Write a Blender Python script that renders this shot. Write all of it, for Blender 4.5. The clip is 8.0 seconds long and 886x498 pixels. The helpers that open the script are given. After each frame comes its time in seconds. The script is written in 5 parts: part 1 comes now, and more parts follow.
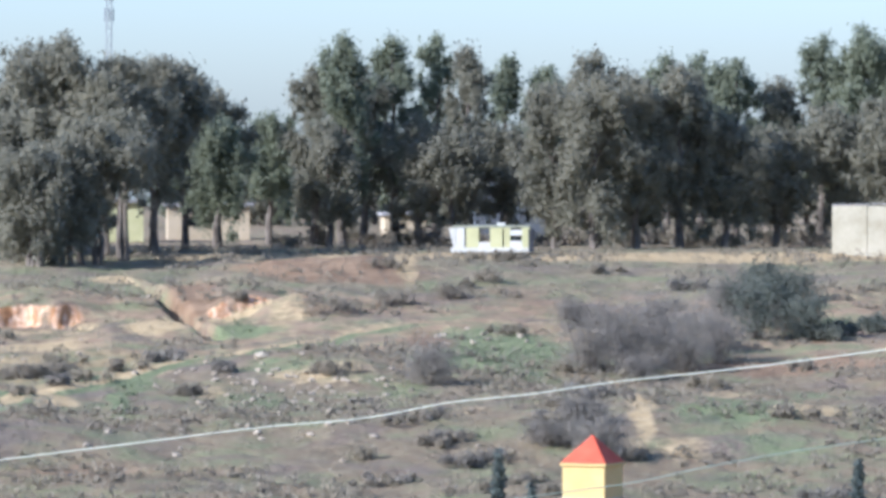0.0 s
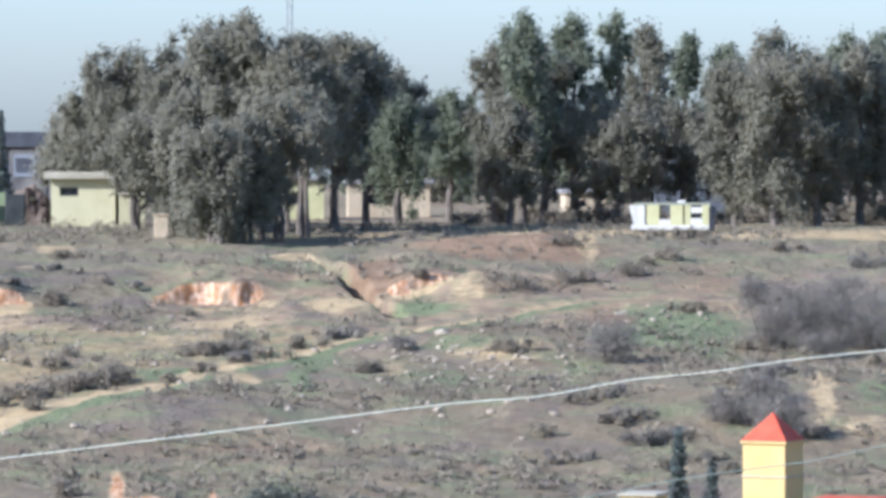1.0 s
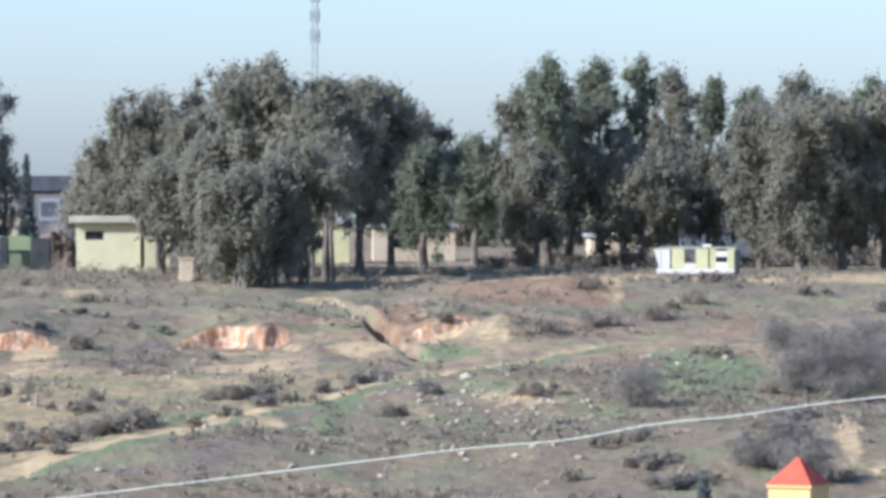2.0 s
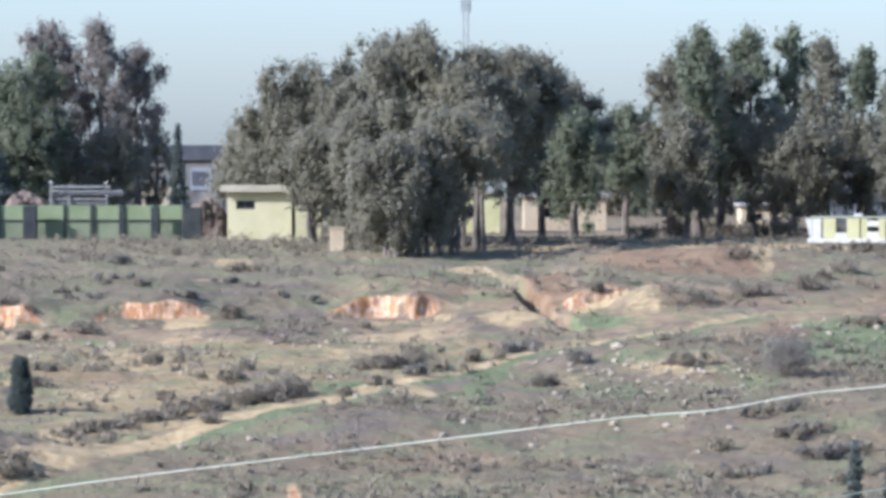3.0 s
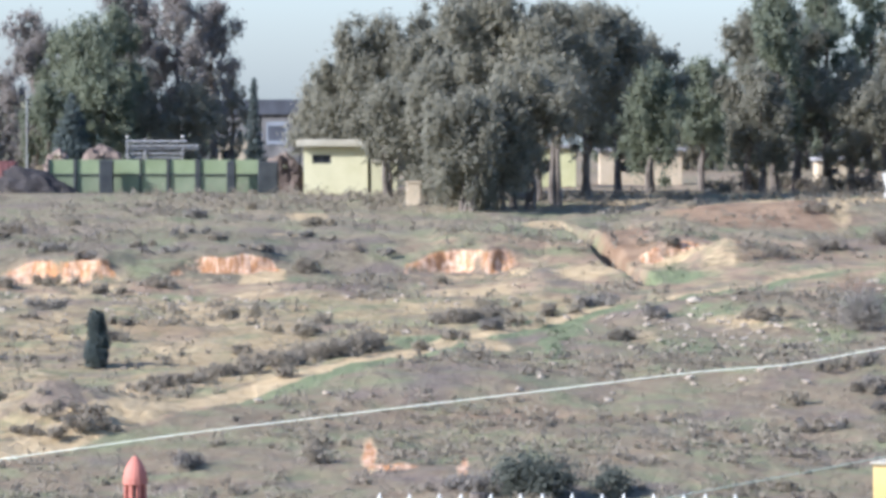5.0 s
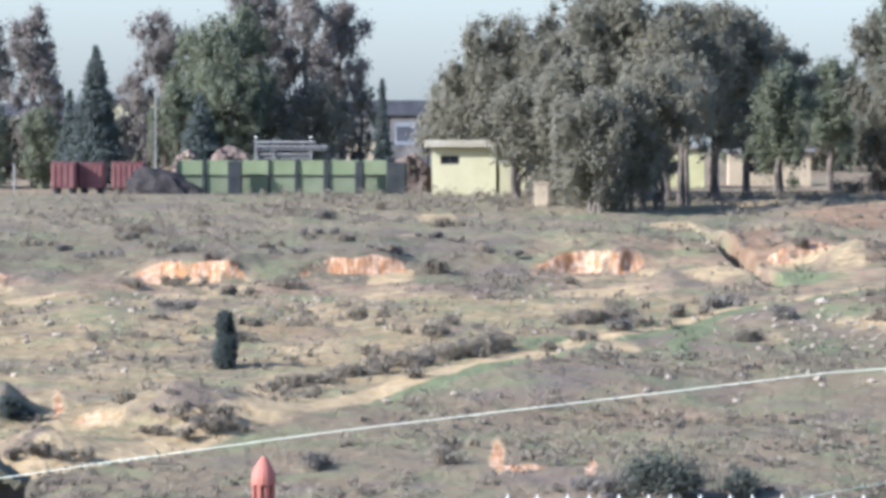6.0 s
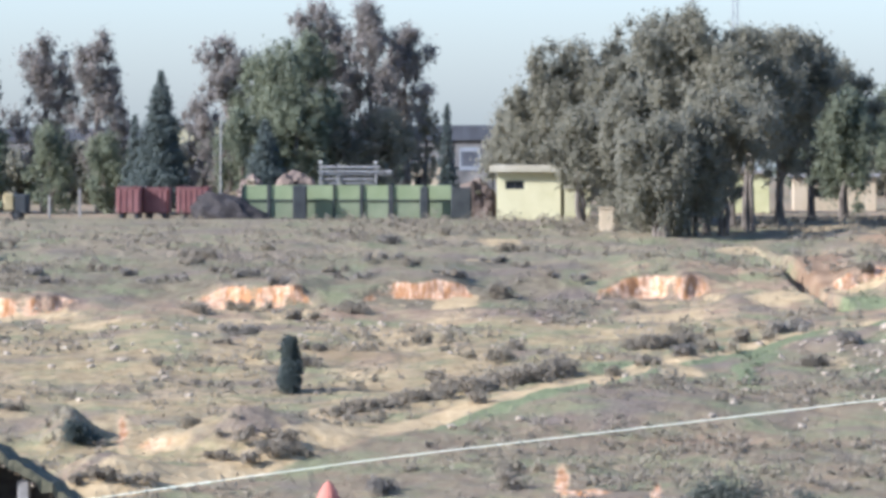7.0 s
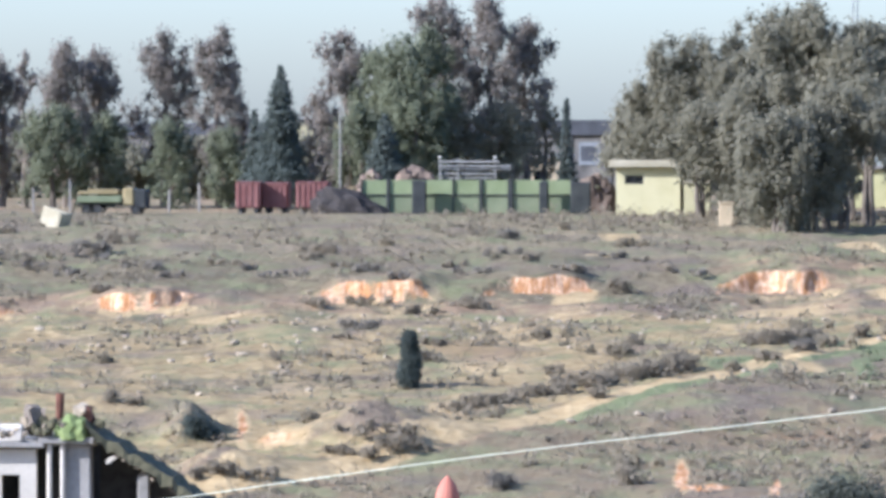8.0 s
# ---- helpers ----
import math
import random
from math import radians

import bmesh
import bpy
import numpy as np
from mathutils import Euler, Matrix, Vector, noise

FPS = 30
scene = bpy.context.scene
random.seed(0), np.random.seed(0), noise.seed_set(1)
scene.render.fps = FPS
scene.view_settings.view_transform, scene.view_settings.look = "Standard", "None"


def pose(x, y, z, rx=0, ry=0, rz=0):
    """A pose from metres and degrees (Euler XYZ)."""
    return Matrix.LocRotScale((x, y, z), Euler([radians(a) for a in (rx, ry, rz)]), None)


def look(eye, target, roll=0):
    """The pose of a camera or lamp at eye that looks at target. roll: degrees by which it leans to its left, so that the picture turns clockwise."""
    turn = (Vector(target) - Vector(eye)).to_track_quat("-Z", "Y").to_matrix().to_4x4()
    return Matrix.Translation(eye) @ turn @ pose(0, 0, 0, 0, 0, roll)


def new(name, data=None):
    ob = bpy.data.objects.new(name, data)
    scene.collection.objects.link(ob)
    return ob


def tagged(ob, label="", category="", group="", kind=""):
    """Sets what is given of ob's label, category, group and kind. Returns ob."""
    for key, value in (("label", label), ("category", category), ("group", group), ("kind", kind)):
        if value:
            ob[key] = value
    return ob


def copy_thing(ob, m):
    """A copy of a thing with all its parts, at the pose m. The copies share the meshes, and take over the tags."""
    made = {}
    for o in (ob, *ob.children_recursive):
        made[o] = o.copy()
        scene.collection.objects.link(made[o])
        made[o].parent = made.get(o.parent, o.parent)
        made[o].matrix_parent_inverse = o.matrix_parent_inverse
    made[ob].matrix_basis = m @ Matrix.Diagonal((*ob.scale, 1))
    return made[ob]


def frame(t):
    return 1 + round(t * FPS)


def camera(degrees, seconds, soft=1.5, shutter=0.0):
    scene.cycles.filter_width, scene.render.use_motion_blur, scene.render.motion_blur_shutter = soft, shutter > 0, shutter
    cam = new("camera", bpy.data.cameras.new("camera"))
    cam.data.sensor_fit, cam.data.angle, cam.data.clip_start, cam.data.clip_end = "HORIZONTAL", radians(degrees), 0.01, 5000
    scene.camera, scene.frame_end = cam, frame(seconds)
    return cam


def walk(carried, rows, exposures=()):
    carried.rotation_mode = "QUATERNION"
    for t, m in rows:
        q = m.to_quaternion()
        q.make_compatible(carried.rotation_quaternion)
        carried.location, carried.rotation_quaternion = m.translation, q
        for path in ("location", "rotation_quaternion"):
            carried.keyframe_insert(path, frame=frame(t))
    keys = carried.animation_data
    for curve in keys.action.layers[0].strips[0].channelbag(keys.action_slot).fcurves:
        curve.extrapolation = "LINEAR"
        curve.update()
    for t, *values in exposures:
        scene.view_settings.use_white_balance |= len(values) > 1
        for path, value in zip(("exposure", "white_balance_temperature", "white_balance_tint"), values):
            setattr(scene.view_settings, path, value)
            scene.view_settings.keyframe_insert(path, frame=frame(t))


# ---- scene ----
EYE = 4.33          # height of the lens over the plateau
FAR = 9600.0        # one sight unit is 1/9600 rad
LEVEL, MID = 250.0, 1443.0
cam = camera(9.34, 8.0, soft=3.8)


def aim(dx, dy):
    """Pose of the camera, turned by dx, dy sight units from its last pose."""
    az, el = (784 - dx - MID) / FAR, (dy + LEVEL - 441) / FAR
    eye = Vector((0, 0, EYE))
    way = Vector((math.sin(az) * math.cos(el), math.cos(az) * math.cos(el), math.sin(el)))
    return look(eye, eye + way * 300)


PATH = [(0.0, -1318, 61), (0.5, -1104, 61), (1.0, -999, 21), (1.2, -993, 12), (2.3, -894, 118),
        (2.5, -825.3, 107.2), (3.0, -687.5, 44.5), (3.5, -650.7, 6.2), (4.0, -725.8, 16.9), (4.5, -684.4, 7.7),
        (4.7, -627.4, -12), (5.8, -383, -52), (6.0, -326, -35), (6.5, -240.4, -3), (7.0, -211.3, 9.2),
        (7.5, -117.9, 10.8), (8.0, 0, 0)]
walk(cam, [(t, aim(dx, dy)) for t, dx, dy in PATH], exposures=[(0.0, 1.22, 5050, 17), (2.5, 1.18, 5120, 18), (4.5, 1.36, 5180, 18), (8.0, 1.36, 5230, 18)])

# ---- sky and sun ----
SUN_AZ, SUN_EL = radians(-114), radians(30)
world = bpy.data.worlds.new("world")
scene.world = world
world.use_nodes = True
sky = world.node_tree.nodes.new("ShaderNodeTexSky")
sky.sky_type = "NISHITA"
sky.sun_disc = False
sky.sun_elevation, sky.sun_rotation = SUN_EL, SUN_AZ
sky.dust_density, sky.air_density, sky.ozone_density = 1.0, 1.0, 3.0
world.node_tree.links.new(sky.outputs[0], world.node_tree.nodes["Background"].inputs[0])
world.node_tree.nodes["Background"].inputs[1].default_value = 0.09
sun = new("sun", bpy.data.lights.new("sun", "SUN"))
sun.data.energy, sun.data.angle, sun.data.color = 3.7, radians(1.5), (1.0, 0.92, 0.78)
sun_way = Vector((math.sin(SUN_AZ) * math.cos(SUN_EL), math.cos(SUN_AZ) * math.cos(SUN_EL), math.sin(SUN_EL)))
sun.matrix_world = look(sun_way * 200, (0, 0, 0))


# ---- materials ----
def mat(name, a, b, scale=2.0, rough=0.85, bump=0.25, metal=0.0, fine=14.0, vary=0.25, translucent=0.0):
    """Two base colours mixed by coarse stains and fine grain, with relief and a shift of tone from piece to piece."""
    m = bpy.data.materials.new(name)
    m.use_nodes = True
    n, k = m.node_tree.nodes, m.node_tree.links
    bsdf = n["Principled BSDF"]
    tc = n.new("ShaderNodeTexCoord")
    coarse, grain = n.new("ShaderNodeTexNoise"), n.new("ShaderNodeTexNoise")
    coarse.inputs["Scale"].default_value, coarse.inputs["Detail"].default_value = scale, 5
    grain.inputs["Scale"].default_value, grain.inputs["Detail"].default_value = scale * fine, 4
    for t in (coarse, grain):
        k.new(tc.outputs["Object"], t.inputs["Vector"])
    add = n.new("ShaderNodeMath")
    add.operation = "MULTIPLY_ADD"
    add.inputs[1].default_value = 0.45
    k.new(grain.outputs[0], add.inputs[0])
    k.new(coarse.outputs[0], add.inputs[2])
    ramp = n.new("ShaderNodeValToRGB")
    ramp.color_ramp.elements[0].position, ramp.color_ramp.elements[1].position = 0.52, 0.94
    ramp.color_ramp.elements[0].color, ramp.color_ramp.elements[1].color = (*a, 1), (*b, 1)
    k.new(add.outputs[0], ramp.inputs[0])
    out = ramp.outputs[0]
    if vary:
        info, geo = n.new("ShaderNodeObjectInfo"), n.new("ShaderNodeNewGeometry")
        mix = n.new("ShaderNodeMath")
        mix.operation = "ADD"
        k.new(info.outputs["Random"], mix.inputs[0])
        k.new(geo.outputs["Random Per Island"], mix.inputs[1])
        rng = n.new("ShaderNodeMapRange")
        rng.inputs[2].default_value, rng.inputs[3].default_value, rng.inputs[4].default_value = 2.0, 1 - vary, 1 + vary
        k.new(mix.outputs[0], rng.inputs[0])
        hsv = n.new("ShaderNodeHueSaturation")
        k.new(rng.outputs[0], hsv.inputs["Value"])
        k.new(out, hsv.inputs["Color"])
        out = hsv.outputs[0]
    k.new(out, bsdf.inputs["Base Color"])
    bsdf.inputs["Roughness"].default_value, bsdf.inputs["Metallic"].default_value = rough, metal
    bsdf.inputs["Specular IOR Level"].default_value = 0.25
    if bump:
        bp = n.new("ShaderNodeBump")
        bp.inputs["Strength"].default_value, bp.inputs["Distance"].default_value = bump, 0.05
        k.new(add.outputs[0], bp.inputs["Height"])
        k.new(bp.outputs[0], bsdf.inputs["Normal"])
    if translucent:
        tr, sh = n.new("ShaderNodeBsdfTranslucent"), n.new("ShaderNodeMixShader")
        sh.inputs[0].default_value = translucent
        k.new(out, tr.inputs[0])
        k.new(bsdf.outputs[0], sh.inputs[1])
        k.new(tr.outputs[0], sh.inputs[2])
        k.new(sh.outputs[0], n["Material Output"].inputs[0])
    return m


M_LEAF = mat("eucalyptus_leaf", (0.24, 0.226, 0.158), (0.325, 0.306, 0.222), 0.35, 0.6, 0, vary=0.12, translucent=0.58)
M_LEAF_GREEN = mat("green_leaf", (0.205, 0.222, 0.142), (0.28, 0.297, 0.195), 0.35, 0.6, 0, vary=0.12, translucent=0.58)
M_LEAF_RED = mat("reddish_leaf", (0.255, 0.225, 0.188), (0.35, 0.312, 0.265), 0.35, 0.6, 0, vary=0.12, translucent=0.58)
M_LEAF_DARK = mat("conifer_leaf", (0.075, 0.092, 0.08), (0.115, 0.135, 0.115), 0.6, 0.7, 0, vary=0.3, translucent=0.35)
M_SCRUB = mat("scrub_leaf", (0.25, 0.215, 0.15), (0.35, 0.30, 0.21), 0.7, 0.9, 0, vary=0.3, translucent=0.4)
M_SCRUB_DARK = mat("dark_scrub_leaf", (0.235, 0.20, 0.145), (0.325, 0.28, 0.205), 0.7, 0.9, 0, vary=0.3, translucent=0.4)
M_TWIG = mat("grey_twigs", (0.205, 0.182, 0.148), (0.295, 0.265, 0.215), 0.7, 0.9, 0, vary=0.2, translucent=0.4)
M_STRAW = mat("dry_grass_blade", (0.18, 0.155, 0.105), (0.28, 0.24, 0.165), 0.3, 0.85, 0, vary=0.3)
M_GRASS = mat("green_grass_blade", (0.11, 0.13, 0.07), (0.175, 0.19, 0.11), 0.3, 0.85, 0, vary=0.3)
M_BARK = mat("weathered_bark", (0.10, 0.082, 0.064), (0.225, 0.19, 0.15), 1.2, 0.9, 0.4)
M_STONE = mat("limestone", (0.25, 0.205, 0.145), (0.43, 0.365, 0.27), 1.5, 0.9, 0.5, vary=0.3)
M_CREAM = mat("cream_render", (0.47, 0.43, 0.245), (0.55, 0.505, 0.305), 0.9, 0.8, 0.1, vary=0.04)
M_CREAM_SLAB = mat("pale_concrete_slab", (0.33, 0.295, 0.20), (0.48, 0.435, 0.32), 0.8, 0.85, 0.15, vary=0.05)
M_CONCRETE = mat("grey_concrete", (0.22, 0.21, 0.19), (0.36, 0.34, 0.31), 0.7, 0.9, 0.3, vary=0.08)
M_MOSS = mat("bright_moss", (0.13, 0.17, 0.06), (0.25, 0.30, 0.12), 2.5, 0.95, 0.4, vary=0.2)
M_WHITE = mat("white_plaster", (0.50, 0.46, 0.39), (0.64, 0.59, 0.51), 0.9, 0.8, 0.12, vary=0.05)
M_WHITE_METAL = mat("white_enamel", (0.55, 0.535, 0.46), (0.66, 0.64, 0.55), 1.2, 0.5, 0.05, vary=0.05)
M_YELLOW_METAL = mat("pale_yellow_enamel", (0.46, 0.44, 0.22), (0.56, 0.535, 0.29), 1.2, 0.5, 0.05, vary=0.05)
M_GREEN_SHEET = mat("green_painted_sheet", (0.20, 0.24, 0.12), (0.265, 0.305, 0.165), 0.8, 0.6, 0.1, vary=0.1)
M_GREEN_DULL = mat("faded_green_sheet", (0.155, 0.185, 0.105), (0.215, 0.24, 0.145), 0.8, 0.7, 0.1, vary=0.1)
M_DARK = mat("dark_steel", (0.03, 0.034, 0.034), (0.065, 0.068, 0.065), 1.5, 0.6, 0.1, vary=0.15)
M_STEEL = mat("galvanised_steel", (0.26, 0.255, 0.23), (0.38, 0.37, 0.335), 2.0, 0.55, 0.05, metal=0.2, vary=0.1)
M_RED_PAINT = mat("faded_red_paint", (0.165, 0.065, 0.058), (0.25, 0.125, 0.11), 0.9, 0.6, 0.1, vary=0.15)
M_RED_TILE = mat("red_roof_paint", (0.46, 0.075, 0.035), (0.58, 0.12, 0.06), 1.5, 0.75, 0.2, vary=0.12)
M_YELLOW_WALL = mat("yellow_wall_paint", (0.54, 0.39, 0.14), (0.63, 0.47, 0.20), 0.8, 0.8, 0.1, vary=0.04)
M_ORANGE_CAB = mat("ochre_vehicle_paint", (0.28, 0.225, 0.11), (0.40, 0.33, 0.18), 1.0, 0.55, 0.05, vary=0.06)
M_RUBBER = mat("rubber", (0.018, 0.018, 0.018), (0.035, 0.035, 0.035), 2.0, 0.9, 0.1)
M_GLASS = mat("dark_glass", (0.012, 0.014, 0.016), (0.022, 0.024, 0.028), 1.0, 0.12, 0, vary=0)
M_BEIGE = mat("beige_plaster", (0.44, 0.35, 0.22), (0.56, 0.46, 0.31), 0.8, 0.85, 0.15, vary=0.06)
M_SHED = mat("grey_blue_sheet", (0.095, 0.105, 0.115), (0.15, 0.16, 0.17), 0.9, 0.7, 0.1, vary=0.08)
# roofing colour, also put on surfaces that should look unlit
M_ROOF_DARK = mat("roofing_and_shade_dark", (0.022, 0.024, 0.028), (0.04, 0.043, 0.05), 0.6, 0.8, 0.1, vary=0.06)
# hall wall colour, reused as the shade inside the ruined house
M_HALL = mat("weathered_wall_and_room_shade", (0.04, 0.039, 0.038), (0.11, 0.104, 0.094), 0.45, 0.9, 0.2, vary=0.05)
M_BUS_ROOF = mat("dusty_olive_roof", (0.24, 0.25, 0.17), (0.36, 0.36, 0.26), 1.5, 0.7, 0.2, vary=0.05)
M_BUSH = mat("dull_green_leaf", (0.10, 0.11, 0.085), (0.16, 0.165, 0.125), 0.6, 0.8, 0, vary=0.3, translucent=0.4)
M_TARP = mat("dusty_dark_tarpaulin", (0.032, 0.028, 0.026), (0.06, 0.053, 0.048), 1.2, 0.95, 0.4, vary=0.05)
M_MAST = mat("weathered_mast_steel", (0.19, 0.195, 0.20), (0.27, 0.275, 0.28), 2.0, 0.6, 0.05, metal=0.2, vary=0.1)
M_CABLE = mat("pale_cable_sheath", (0.80, 0.82, 0.60), (0.90, 0.90, 0.72), 3.0, 0.5, 0.02, vary=0)
M_CABLE_GREY = mat("green_grey_cable_sheath", (0.24, 0.29, 0.22), (0.34, 0.38, 0.30), 3.0, 0.6, 0.02, vary=0)
M_RUBBLE = mat("mossy_rubble", (0.055, 0.055, 0.034), (0.15, 0.135, 0.08), 2.5, 0.95, 0.5, vary=0.3)
M_RUST = mat("rusty_iron", (0.10, 0.045, 0.03), (0.19, 0.09, 0.06), 3.0, 0.85, 0.2)
M_RED_CLAY = mat("red_clay", (0.40, 0.14, 0.095), (0.50, 0.2, 0.14), 2.0, 0.8, 0.15)
M_SOIL_RED = mat("reddish_soil", (0.15, 0.112, 0.082), (0.235, 0.178, 0.135), 1.2, 0.95, 0.5)


# ---- the lie of the land ----
def lattice(x, y, seed):
    """Smooth value noise from 0 to 1."""
    xi, yi = np.floor(x), np.floor(y)
    fx, fy = x - xi, y - yi
    fx, fy = fx * fx * (3 - 2 * fx), fy * fy * (3 - 2 * fy)

    def h(a, b):
        s = np.sin(a * 127.1 + b * 311.7 + seed * 74.7) * 43758.5453
        return s - np.floor(s)
    top = h(xi, yi) * (1 - fx) + h(xi + 1, yi) * fx
    low = h(xi, yi + 1) * (1 - fx) + h(xi + 1, yi + 1) * fx
    return top * (1 - fy) + low * fy


def rough(x, y, size, seed, octaves=3):
    total, amp, norm = 0.0, 1.0, 0.0
    for i in range(octaves):
        total = total + amp * lattice(x / size * 2 ** i + 17.3 * i, y / size * 2 ** i - 9.1 * i, seed + i)
        norm += amp
        amp *= 0.5
    return total / norm


def ease(a, b, x):
    s = np.clip((x - a) / (b - a), 0, 1)
    return s * s * (3 - 2 * s)


def bearing(x, y):
    return MID + FAR * np.arctan2(x, y)


SLOPE_Y = [-400, -60, 0, 10, 20, 40, 70, 110, 150, 175, 190, 200, 220, 240, 262, 285, 300, 316, 330, 700, 3000]
SLOPE_Z = [6, 3.5, 2.5, 2.1, 1.0, -3, -8, -11.5, -12.2, -11.0, -9.3, -8.1, -6.3, -5.1, -3.5, -1.35, -0.5, 0, 0, 0, -12]
# cut banks: bearing from, to, height of the raw face
CUTS = [(-170, 30, 0.7), (185, 345, 1.25), (553, 650, 0.95), (640, 765, 1.4), (853, 945, 1.0), (958, 1050, 1.05), (1255, 1350, 0.75), (1345, 1440, 1.35), (1440, 1485, 0.8),
        (1700, 1785, 1.35)]
# raw earth scars: bearing, dip, half width, half height, strength
SCARS = [(1205, 846, 12, 32, 1.0), (1250, 872, 45, 7, 0.8), (1372, 872, 9, 24, 0.9), (426, 758, 8, 32, 0.8), (490, 788, 40, 5, 0.5)]
# heaps and hollows: bearing, distance, half width, half depth, height
HEAPS = [(1840, 272, 2.2, 2.5, 0.9), (1960, 292, 8.0, 5.0, 0.7), (335, 211, 0.95, 2.0, 1.35), (660, 210, 3.0, 3.0, 1.3),
         (405, 201, 2.0, 2.0, 0.95), (1640, 286, 1.6, 3.0, -0.6), (740, 352, 3.0, 4.0, 1.2), (1900, 246, 7, 6, 0.7),
         (620, 345, 2.2, 3.0, 1.4), (1230, 221, 7, 8, 0.5), (2480, 220, 9, 9, 0.6)]
TRACK = [(-100, 905), (150, 895), (350, 868), (600, 824), (850, 770), (1100, 712), (1300, 668), (1500, 620), (1620, 592),
         (1800, 552), (1970, 528), (2150, 514)]


def bank_line(u):
    return 262 + 12.0 * (u - 300) / 1500 + 0.6 * np.sin(u / 71.0) + 0.2 * np.sin(u / 23.0)


def cut_height(u, soft=24):
    h = 0.0
    for a, b, tall in CUTS:
        h = h + tall * ease(a - soft, a + soft, u) * (1 - ease(b - soft, b + soft, u))
    return h


def ground(x, y):
    x, y = np.asarray(x, float), np.asarray(y, float)
    u = bearing(x, np.maximum(y, 1))
    near = ease(120, 180, y)
    z = np.interp(y, SLOPE_Y, SLOPE_Z)
    wide = ease(330, 500, y)
    z = z + (rough(x, y, 14, 3) - 0.5) * 0.9 * (1 - ease(296, 312, y)) * near * (1 - wide)
    z = z + (rough(x, y, 2.2, 8) - 0.5) * 0.42 * near * (1 - 0.75 * ease(300, 315, y)) * (1 - wide)
    z = z + (rough(x, y, 40, 5) - 0.5) * 2.0 * ease(380, 700, y)
    d = y - bank_line(u)
    raw = np.clip(cut_height(u, 75), 0, 1)
    h = (0.55 + 0.5 * raw) * (0.7 + 0.6 * rough(x, x * 0 + 3, 2.3, 52)) * near * (1 - ease(1790, 2000, u))
    e = d + (rough(x, y * 0.3, 3.5, 23) - 0.5) * 1.5 + (rough(x, y * 0.3, 0.8, 21) - 0.5) * 1.1
    face = raw * ease(-0.8, 0.7, e) + (1 - raw) * ease(-0.9, 4.2, e)
    z = z + h * (0.45 * face * (1 - ease(0, 20, d)) - 0.45 * (1 - face) * (1 - ease(0, 20, -d)))
    for b, dist, w, l, tall in HEAPS:
        hx = dist * math.tan((b - MID) / FAR)
        q = ((x - hx) / w) ** 2 + ((y - dist) / l) ** 2
        z = z + tall * np.exp(-q) * (0.8 + 0.4 * rough(x, y, 1.6, 31))
    # trench running down the slope
    tx = 275 * math.tan((1562 - MID) / FAR) + (285 - y) * 0.17
    z = z - 1.7 * np.exp(-((x - tx) / 0.45) ** 4) * ease(262, 266, y) * (1 - ease(284, 288, y))
    return z


def spot(u, v, y):
    """The place at a bearing, a dip and a distance."""
    return Vector((y * math.tan((u - MID) / FAR), y, EYE - (v - LEVEL) / FAR * y))


def on_ground(u, y, sink=0.0):
    x = y * math.tan((u - MID) / FAR)
    return Vector((x, y, float(ground(x, y)) - sink))


def meets(u, v, y0=186.0, y1=330.0):
    """Where a sight line meets the land."""
    ys = np.arange(y0, y1, 0.15)
    xs = ys * math.tan((u - MID) / FAR)
    dip = LEVEL + FAR * (EYE - ground(xs, ys)) / ys
    hit = np.nonzero(dip <= v)[0]
    i = int(hit[0]) if len(hit) else len(ys) - 1
    return Vector((xs[i], ys[i], float(ground(xs[i], ys[i]))))


# green and bare patches: bearing, dip, half width, half height in sight units, strength
GREENS = [(2200, 575, 120, 42, 1.0), (2110, 600, 70, 20, 0.8), (1640, 585, 60, 16, 0.8), (1500, 620, 110, 12, 0.9), (1540, 655, 22, 40, 0.9),
          (1320, 655, 120, 9, 0.8), (2560, 560, 60, 25, 0.8), (2640, 690, 110, 35, 0.75), (2540, 690, 45, 30, 0.6), (2760, 650, 60, 14, 0.5), (2700, 740, 120, 16, 0.5), (1750, 520, 90, 12, 0.7), (1480, 445, 180, 35, 0.35),
          (1850, 615, 120, 10, 0.6), (2800, 520, 70, 20, 0.6), (300, 700, 90, 12, 0.25), (1900, 390, 90, 8, 0.5), (80, 690, 60, 14, 0.25),
          (2030, 640, 60, 14, 0.6), (1780, 660, 130, 16, 0.5), (1100, 425, 60, 9, 0.2)]
BARES = [(1590, 512, 60, 15, 0.95), (1820, 505, 50, 22, 0.45), (2020, 640, 60, 20, 0.3), (2520, 745, 60, 20, 0.5), (780, 745, 45, 30, 0.9), (2035, 427, 24, 13, 0.75), (1510, 437, 50, 9, 0.8), (1100, 420, 45, 6, 0.6), (1060, 460, 40, 5, 0.6),
         (930, 590, 120, 30, 0.5), (2455, 690, 26, 55, 0.8), (2600, 640, 60, 20, 0.4), (2740, 690, 90, 22, 0.6), (1420, 665, 45, 16, 0.7), (1390, 540, 90, 14, 0.7), (1890, 622, 110, 14, 0.5), (650, 556, 110, 9, 0.6), (1000, 545, 60, 7, 0.6), (380, 560, 60, 7, 0.7), (880, 640, 120, 22, 0.45), (560, 690, 160, 22, 0.4), (1690, 640, 40, 14, 0.5), (2150, 690, 60, 10, 0.35), (150, 590, 150, 20, 0.4),
         (426, 762, 14, 40, 1.0), (500, 790, 60, 8, 0.8), (1205, 845, 14, 36, 1.0), (1300, 800, 80, 30, 0.3), (1370, 880, 8, 30, 0.8)]
